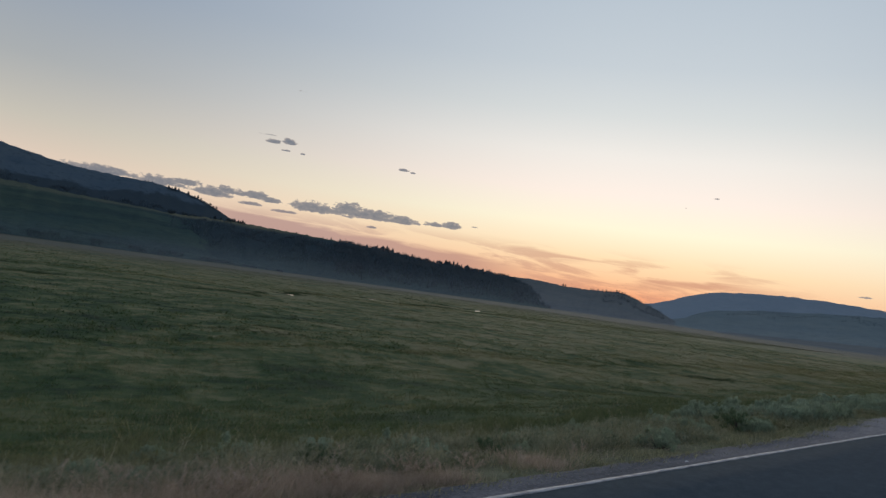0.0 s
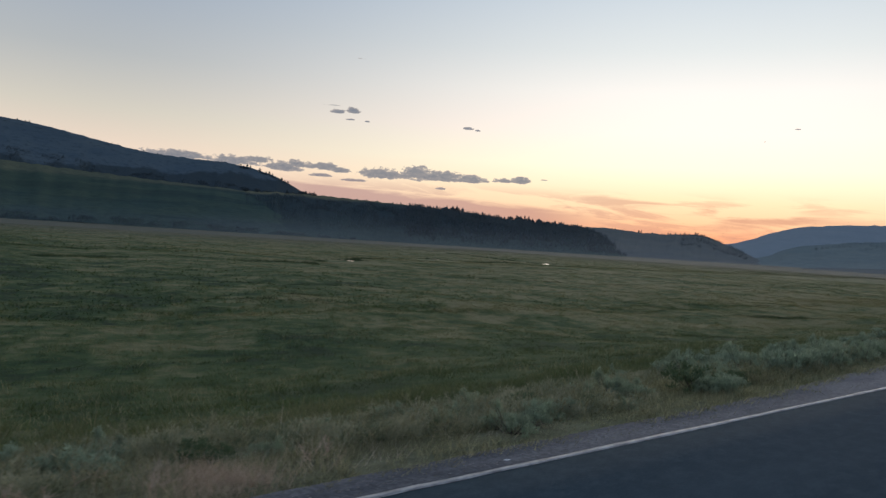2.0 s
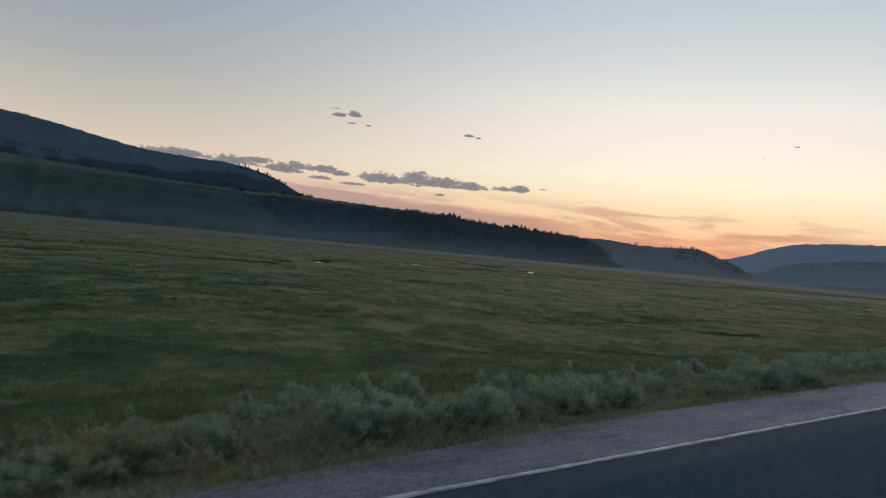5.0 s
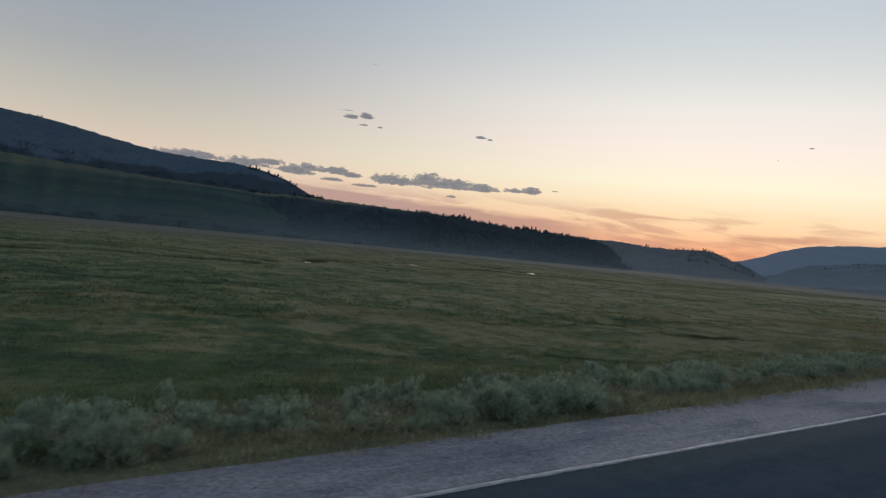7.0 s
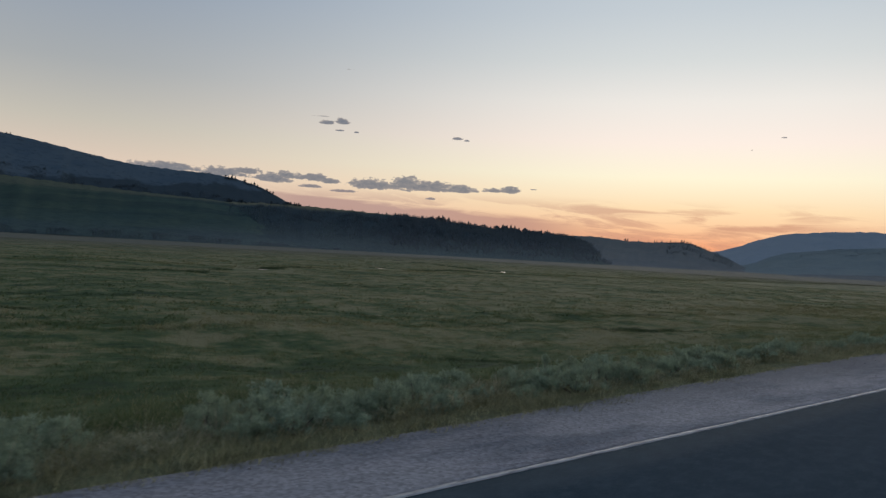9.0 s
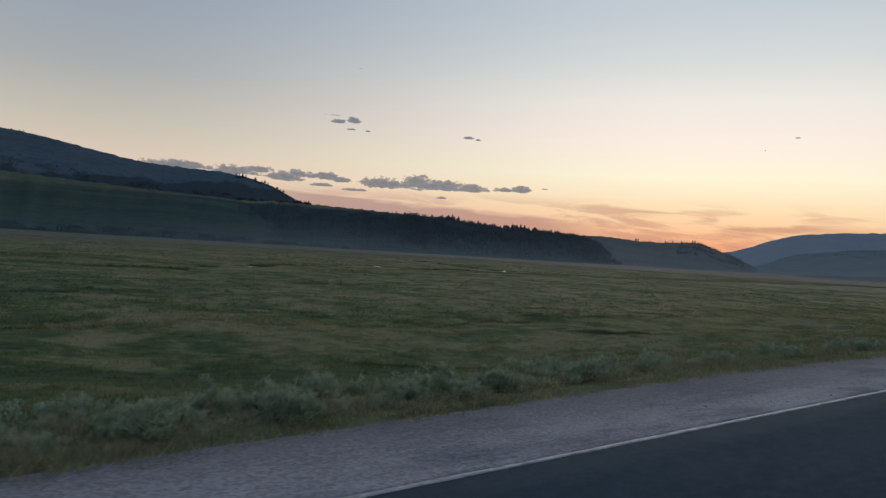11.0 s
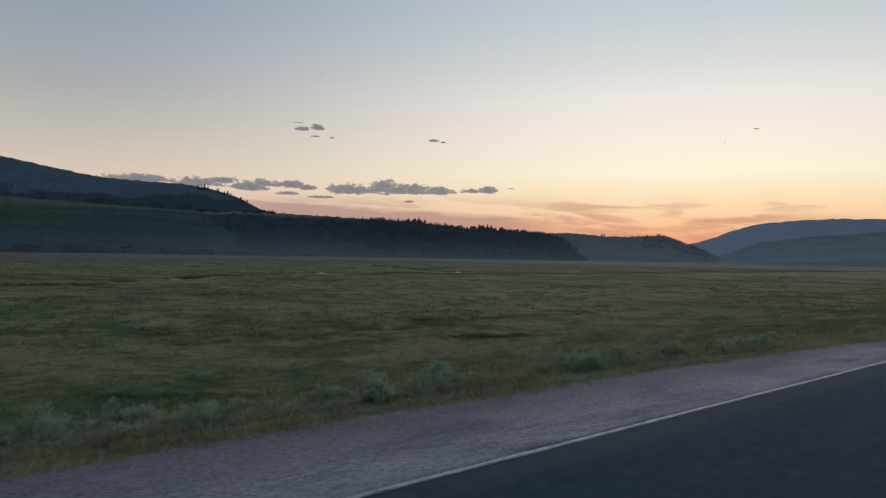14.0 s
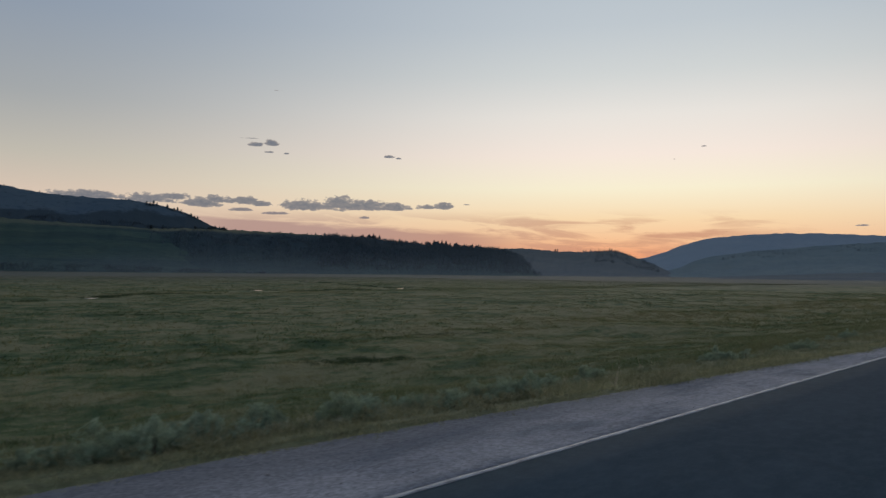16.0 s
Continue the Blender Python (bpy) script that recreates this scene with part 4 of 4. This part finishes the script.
# ---------------------------------------------------------------- tall grasses with feathery heads
def plumes(name, centres, stalks, tall, mat, label, seed):
    """One joined mesh of arching stalks; the last third of each carries short bristles."""
    r = np.random.default_rng(seed)
    n = len(centres) * stalks
    c = np.repeat(np.asarray(centres, float), stalks, 0)
    x, y = c[:, 0] + r.normal(0, 0.10, n), c[:, 1] + r.normal(0, 0.10, n)
    z, h = land(x, y) - 0.02, r.uniform(*tall, n)
    a, bend = r.uniform(0, 2 * np.pi, n), r.uniform(0.15, 0.75, n)
    side = np.stack([-np.sin(a), np.cos(a), np.zeros(n)], 1)

    def spine(t):
        return np.stack([x + np.cos(a) * bend * h * t ** 2.2, y + np.sin(a) * bend * h * t ** 2.2, z + h * (t - 0.28 * bend * t ** 3)], 1)

    v, f = [], []
    ts = (0.0, 0.35, 0.62, 0.82, 1.0)
    for t in ts:
        g = 0.0024 * (1 - 0.5 * t)
        v += [spine(t) - side * g, spine(t) + side * g]
    k = np.arange(n)
    for j in range(len(ts) - 1):
        lo, hi = 2 * j * n, 2 * (j + 1) * n
        f.append(np.stack([k + lo, k + lo + n, k + hi + n, k + hi], 1))
    base = 2 * len(ts) * n
    for b in range(16):
        t = 0.55 + 0.45 * b / 15
        p, ang = spine(t), a + r.uniform(-1.9, 1.9, n)
        ln = r.uniform(0.03, 0.075, n) * (1.15 - 0.6 * b / 15)
        out = np.stack([np.cos(ang), np.sin(ang), r.uniform(0.3, 1.2, n)], 1) * ln[:, None]
        w_ = np.stack([-np.sin(ang), np.cos(ang), np.zeros(n)], 1) * 0.005
        v += [p - w_, p + w_, p + out + w_ * 0.3, p + out - w_ * 0.3]
        f.append(np.stack([k + base, k + base + n, k + base + 2 * n, k + base + 3 * n], 1))
        base += 4 * n
    return tagged(mesh_object(name, np.concatenate(v), np.concatenate(f), mat), label, "grass", kind="stuff")


plumes("feather_grass", scatter(80, 3, 20, 0.5, 3.2, 51, 1.0, True, (1.1, 0.2)), 6, (0.36, 0.66), M_RIPE, "tall blond grass with feathery heads on the verge", 51)
plumes("feather_grass", scatter(110, 2, 10.5, 0.3, 2.0, 52, 1.0, True, (1.3, 0.0)), 7, (0.20, 0.38), M_DRY, "pinkish dry grass with bristly heads on the verge", 52)
plumes("feather_grass", scatter(150, 2, 24, 0.4, 2.8, 54, 1.0, True, (1.2, -0.2)), 7, (0.18, 0.42), M_RIPE, "olive and blond grass heads along the verge", 54)
plumes("feather_grass", scatter(640, 20, 80, 0.05, 1.0, 55, 1.0, True, (0.9, 0.0)), 6, (0.10, 0.26), M_RIPE, "low straw tufts along the edge of the gravel", 55)
plumes("feather_grass", scatter(260, 14, 75, 0.4, 3.4, 53, 1.0, True, (0.9, 0.0)), 6, (0.24, 0.48), M_RIPE, "blond grass tufts between the sagebrush", 53)


# ---------------------------------------------------------------- sagebrush
def sage_meshes(seed, clumps=44, leaves=46):
    """A bush of crooked woody stems that end in puffs of small narrow leaves."""
    r = random.Random(seed)
    lv, lf, tv, tf = [], [], [], []
    lobes = [(r.uniform(-0.28, 0.28), r.uniform(-0.28, 0.28), r.uniform(0.7, 1.15)) for _ in range(4)]
    for i in range(clumps):
        ox, oy, tall = lobes[i % 4]
        a, q = r.uniform(0, 2 * math.pi), math.sqrt(r.random())
        px, py = ox + 0.30 * q * math.cos(a), oy + 0.30 * q * math.sin(a)
        top = 0.60 * tall * math.sqrt(max(0.08, 1 - 0.85 * q * q)) * r.uniform(0.6, 1.1)
        if i % 3 == 0:
            b = len(tv)
            mid = (px * 0.55 + r.uniform(-0.05, 0.05), py * 0.55 + r.uniform(-0.05, 0.05), top * 0.4)
            if not tv:
                tv += [(0.03, 0, -0.05), (-0.015, 0.026, -0.05), (-0.015, -0.026, -0.05)]
                b = 3
            for j, (x, y, z) in enumerate((mid, (px, py, top * 0.85))):
                g = 0.009 * (1 - 0.45 * j)
                tv += [(x + g, y, z), (x - g * 0.5, y + g * 0.87, z), (x - g * 0.5, y - g * 0.87, z)]
            for lo, hi in ((0, b), (b, b + 3)):
                tf += [(lo + m_, lo + (m_ + 1) % 3, hi + (m_ + 1) % 3, hi + m_) for m_ in range(3)]
        wide, high = r.uniform(0.07, 0.12), r.uniform(0.12, 0.20)
        for _ in range(leaves):
            u, th, c = r.random() ** 0.45, r.uniform(0, 2 * math.pi), r.uniform(-1, 1)
            k = math.sqrt(1 - c * c) * u
            bx, by, z = px + wide * k * math.cos(th), py + wide * k * math.sin(th), top - 0.04 + high * 0.6 * c * u
            h, ang = r.uniform(0.035, 0.075), th + r.gauss(0, 0.6)
            out = r.uniform(0.15, 0.8) * h
            g, ca, sa = r.uniform(0.006, 0.012), math.cos(ang), math.sin(ang)
            b = len(lv)
            lv += [(bx - g * sa, by + g * ca, z), (bx + g * sa, by - g * ca, z - 0.006), (bx + out * ca, by + out * sa, z + h)]
            lf.append((b, b + 1, b + 2))
    return (np.array(lv), np.array(lf)), (np.array(tv), np.array(tf))


def sagebrush(seed, mat, label):
    base = new("sagebrush")
    (lv, lf), (tv, tf) = sage_meshes(seed)
    mesh_object("foliage", lv, lf, mat, parent=base)
    mesh_object("woody_base", tv, tf, M_TWIG, parent=base)
    return tagged(base, label, "shrub", "sagebrush along the road")


def shrub_material():
    m, n = material("green_shrub_leaf")
    rnd = n.add("ShaderNodeNewGeometry").outputs["Random Per Island"]
    finish(n, n.mix(rnd, (0.075, 0.118, 0.060, 1), (0.140, 0.185, 0.095, 1)), 0.8, spec=0.15, translucent=0.25)
    return m


M_SHRUB = shrub_material()
bush_protos = [sagebrush(20 + i, M_SAGE, "silvery grey-green sagebrush beside the gravel shoulder") for i in range(6)]
green_protos = [sagebrush(40 + i, M_SHRUB, "low dark green shrub beside the gravel shoulder") for i in range(2)]
bush_rng = random.Random(12)


def bush_places():
    """Heading down the road: y, metres beyond the gravel, size."""
    out = []
    for _ in range(24):
        out.append((bush_rng.uniform(2, 14), bush_rng.uniform(1.4, 5), bush_rng.uniform(0.35, 0.65)))
    for _ in range(175):
        y = bush_rng.uniform(13, 47)
        out.append((y, 0.45 + 3.9 * bush_rng.random() ** 1.6, bush_rng.choice((0.35, 0.45, 0.55, 0.7, 0.85, 0.95)) * (0.75 if y < 22 else 1.0)))
    for _ in range(32):           # the front row, close along the pull-off
        out.append((bush_rng.uniform(46, 54.5), 0.8 + 1.5 * bush_rng.random() ** 1.3, bush_rng.uniform(0.45, 0.85)))
    for _ in range(14):
        out.append((bush_rng.uniform(46, 62), bush_rng.uniform(2.6, 5.5), bush_rng.uniform(0.4, 0.8)))
    for cy, cl, k in ((55.5, 1.6, 3), (58, 1.6, 4), (60.3, 1.6, 6), (61.8, 1.4, 6), (63.8, 1.8, 6), (64.6, 1.6, 4), (67.2, 1.5, 6), (68.6, 1.7, 6), (70.3, 1.8, 6), (71.6, 2.2, 5), (73.6, 1.9, 7),
                      (75.4, 1.6, 6), (78, 2.4, 4), (80, 3.4, 4), (86, 3.2, 6), (93, 3.5, 5), (102, 4, 5), (112, 4, 5)):
        for _ in range(k):
            out.append((cy + bush_rng.gauss(0, 0.5), max(0.7, cl + bush_rng.gauss(0, 0.4)), bush_rng.uniform(0.36, 0.82)))
    return out


taken = 0
for y, beyond, size in bush_places():
    x = -float(edge(y)) - beyond
    m = Matrix.LocRotScale((x, y, float(land(x, y)) - 0.02), Euler((0, 0, bush_rng.uniform(0, 6.28))), None)
    if taken < 6:
        ob = bush_protos[taken]
        ob.matrix_basis = m
    else:
        ob = copy_thing(bush_protos[bush_rng.randrange(6)], m)
    ob.scale = (size * bush_rng.uniform(0.9, 1.25), size * bush_rng.uniform(0.9, 1.25), size * bush_rng.uniform(0.8, 1.08))
    taken += 1
GREENS = [(18.6, 0.95, 1.0), (19.8, 0.9, 0.7), (20.9, 1.1, 0.55), (9.6, 1.6, 0.6), (13.2, 1.7, 0.5), (27.5, 1.2, 0.6), (6.4, 1.9, 0.6), (15.8, 2.6, 0.6), (52, 2.2, 0.5)]
for i, (y, beyond, size) in enumerate(GREENS):
    x = -float(edge(y)) - beyond
    m = Matrix.LocRotScale((x, y, float(land(x, y)) - 0.02), Euler((0, 0, i * 1.3)), None)
    if i < 2:
        ob = green_protos[i]
        ob.matrix_basis = m
    else:
        ob = copy_thing(green_protos[i % 2], m)
    ob.scale = (size * 1.3, size * 1.3, size * 0.8)
    tagged(ob, group="green shrubs along the road")


# ---------------------------------------------------------------- small things on the shoulder
def stones():
    r = np.random.default_rng(21)
    ico = np.array([(1, 0, 0), (-1, 0, 0), (0, 1, 0), (0, -1, 0), (0, 0, 1), (0, 0, -1)], float)
    tri = np.array([(0, 2, 4), (2, 1, 4), (1, 3, 4), (3, 0, 4), (2, 0, 5), (1, 2, 5), (3, 1, 5), (0, 3, 5)])
    vs, fs = [], []
    count = 4000
    for i in range(count):
        y = r.uniform(-2, 105)
        e = float(edge(y))
        l = float(line_at(y)) + 0.15 + max(0.1, e - float(line_at(y)) - 0.55) * r.uniform(0, 1) ** 0.8
        k = r.uniform(0.005, 0.014) * (2.0 if r.random() < 0.03 else 1)
        z = -0.012 - 0.03 * max(0, l - float(line_at(y)))
        vs.append(ico * r.uniform(0.6, 1.2, (6, 1)) * (k, k, k * 0.6) + (-l, y, z + k * 0.25))
        fs.append(tri + 6 * i)
    ob = mesh_object("loose_stones", np.concatenate(vs), np.concatenate(fs), M_STONE)
    return tagged(ob, "loose pale gravel stones on the shoulder", "stones", kind="stuff")


def stone_material():
    m, n = material("stone")
    rnd = n.add("ShaderNodeNewGeometry").outputs["Random Per Island"]
    finish(n, n.mix(rnd, (0.20, 0.188, 0.190, 1), (0.33, 0.305, 0.295, 1)), 0.9, n.noise(stretched(n, 60, 60, 60), 1.0), 0.4, 0.004)
    return m


M_STONE = stone_material()
stones()


def stick(x, y, length, turn):
    """A crooked dead branch with two side twigs, lying on the grass edge."""
    def run(p, q, r0, r1, bend):
        out, k = [], 6
        for j in range(4):
            t = j / 3
            c = Vector(p).lerp(Vector(q), t) + Vector((0, 0, bend * math.sin(t * 3.14)))
            rad = r0 + (r1 - r0) * t
            out += [(c.x, c.y + rad * math.cos(a * 1.047), c.z + rad * math.sin(a * 1.047)) for a in range(k)]
        return out, [(j * k + a, j * k + (a + 1) % k, j * k + k + (a + 1) % k, j * k + k + a) for j in range(3) for a in range(k)]
    v, f = [], []
    for p, q, r0, r1, b in (((-length / 2, 0, 0.03), (length / 2, 0.08, 0.05), 0.028, 0.012, 0.06), ((0, 0.02, 0.08), (length * 0.3, 0.22, 0.16), 0.012, 0.005, 0.02),
                            ((-length * 0.2, 0.0, 0.06), (0.05, -0.2, 0.12), 0.010, 0.004, 0.02)):
        a, c = run(p, q, r0, r1, b)
        f += [tuple(i + len(v) for i in face) for face in c]
        v += a
    ob = mesh_object("dead_branch", v, f, M_TWIG, True)
    ob.matrix_basis = pose(x, y, float(land(x, y)), 0, 0, turn)
    return tagged(ob, "dry dark dead branch lying in the verge grass", "branch")


stick(-8.55, 62.2, 0.6, 60)


def scrap(x, y):
    """A crumpled white paper scrap."""
    r = random.Random(3)
    v = [(i * 0.017 - 0.034, j * 0.010 - 0.015, 0.006 + r.uniform(0, 0.015)) for i in range(5) for j in range(4)]
    ob = mesh_object("paper_scrap", v, grid_faces(5, 4), M_SCRAP)
    sol = ob.modifiers.new("thickness", "SOLIDIFY")
    sol.thickness = 0.002
    ob.matrix_basis = pose(x, y, -0.03, 0, 0, 70)
    return tagged(ob, "crumpled white paper scrap lying on the gravel", "litter")


M_SCRAP, _n = material("scrap_paper")
finish(_n, _n.mix(_n.noise(None, 20.0), (0.55, 0.55, 0.55, 1), (0.7, 0.7, 0.69, 1)), 0.8)
scrap(-5.72, 11.9)


# ---------------------------------------------------------------- pale rocks in the verge
def rock(x, y, size, turn):
    r = random.Random(int(x * 100 + y))
    bm = bmesh.new()
    bmesh.ops.create_icosphere(bm, subdivisions=3, radius=1.0)
    for v in bm.verts:
        n_ = noise.fractal(v.co * 1.3 + Vector((x, y, 0)), 1.0, 2.0, 4)
        v.co = v.co * (1 + 0.28 * n_)
        v.co.z = max(v.co.z, -0.5) * 0.6
    me = bpy.data.meshes.new("rock")
    bm.to_mesh(me)
    bm.free()
    me.materials.append(M_ROCK)
    ob = new("rock", me)
    ob.matrix_basis = pose(x, y, float(land(x, y)) + size * 0.15, 0, 0, turn)
    ob.scale = (size * 1.3, size, size)
    return tagged(ob, "pale weathered rock half sunk in verge grass", "rock", "rocks in the verge")


def rock_material():
    m, n = material("pale_rock")
    g = n.noise(stretched(n, 12, 12, 12), 1.0, 6.0, 0.7)
    finish(n, n.mix(g, (0.12, 0.12, 0.118, 1), (0.26, 0.25, 0.24, 1)), 0.9, g, 0.5, 0.02)
    return m


M_ROCK = rock_material()
for rx, ry, rs, ra in ((-9.9, 50.4, 0.17, 20), (-12.9, 55.5, 0.22, 80)):
    rock(rx, ry, rs, ra)
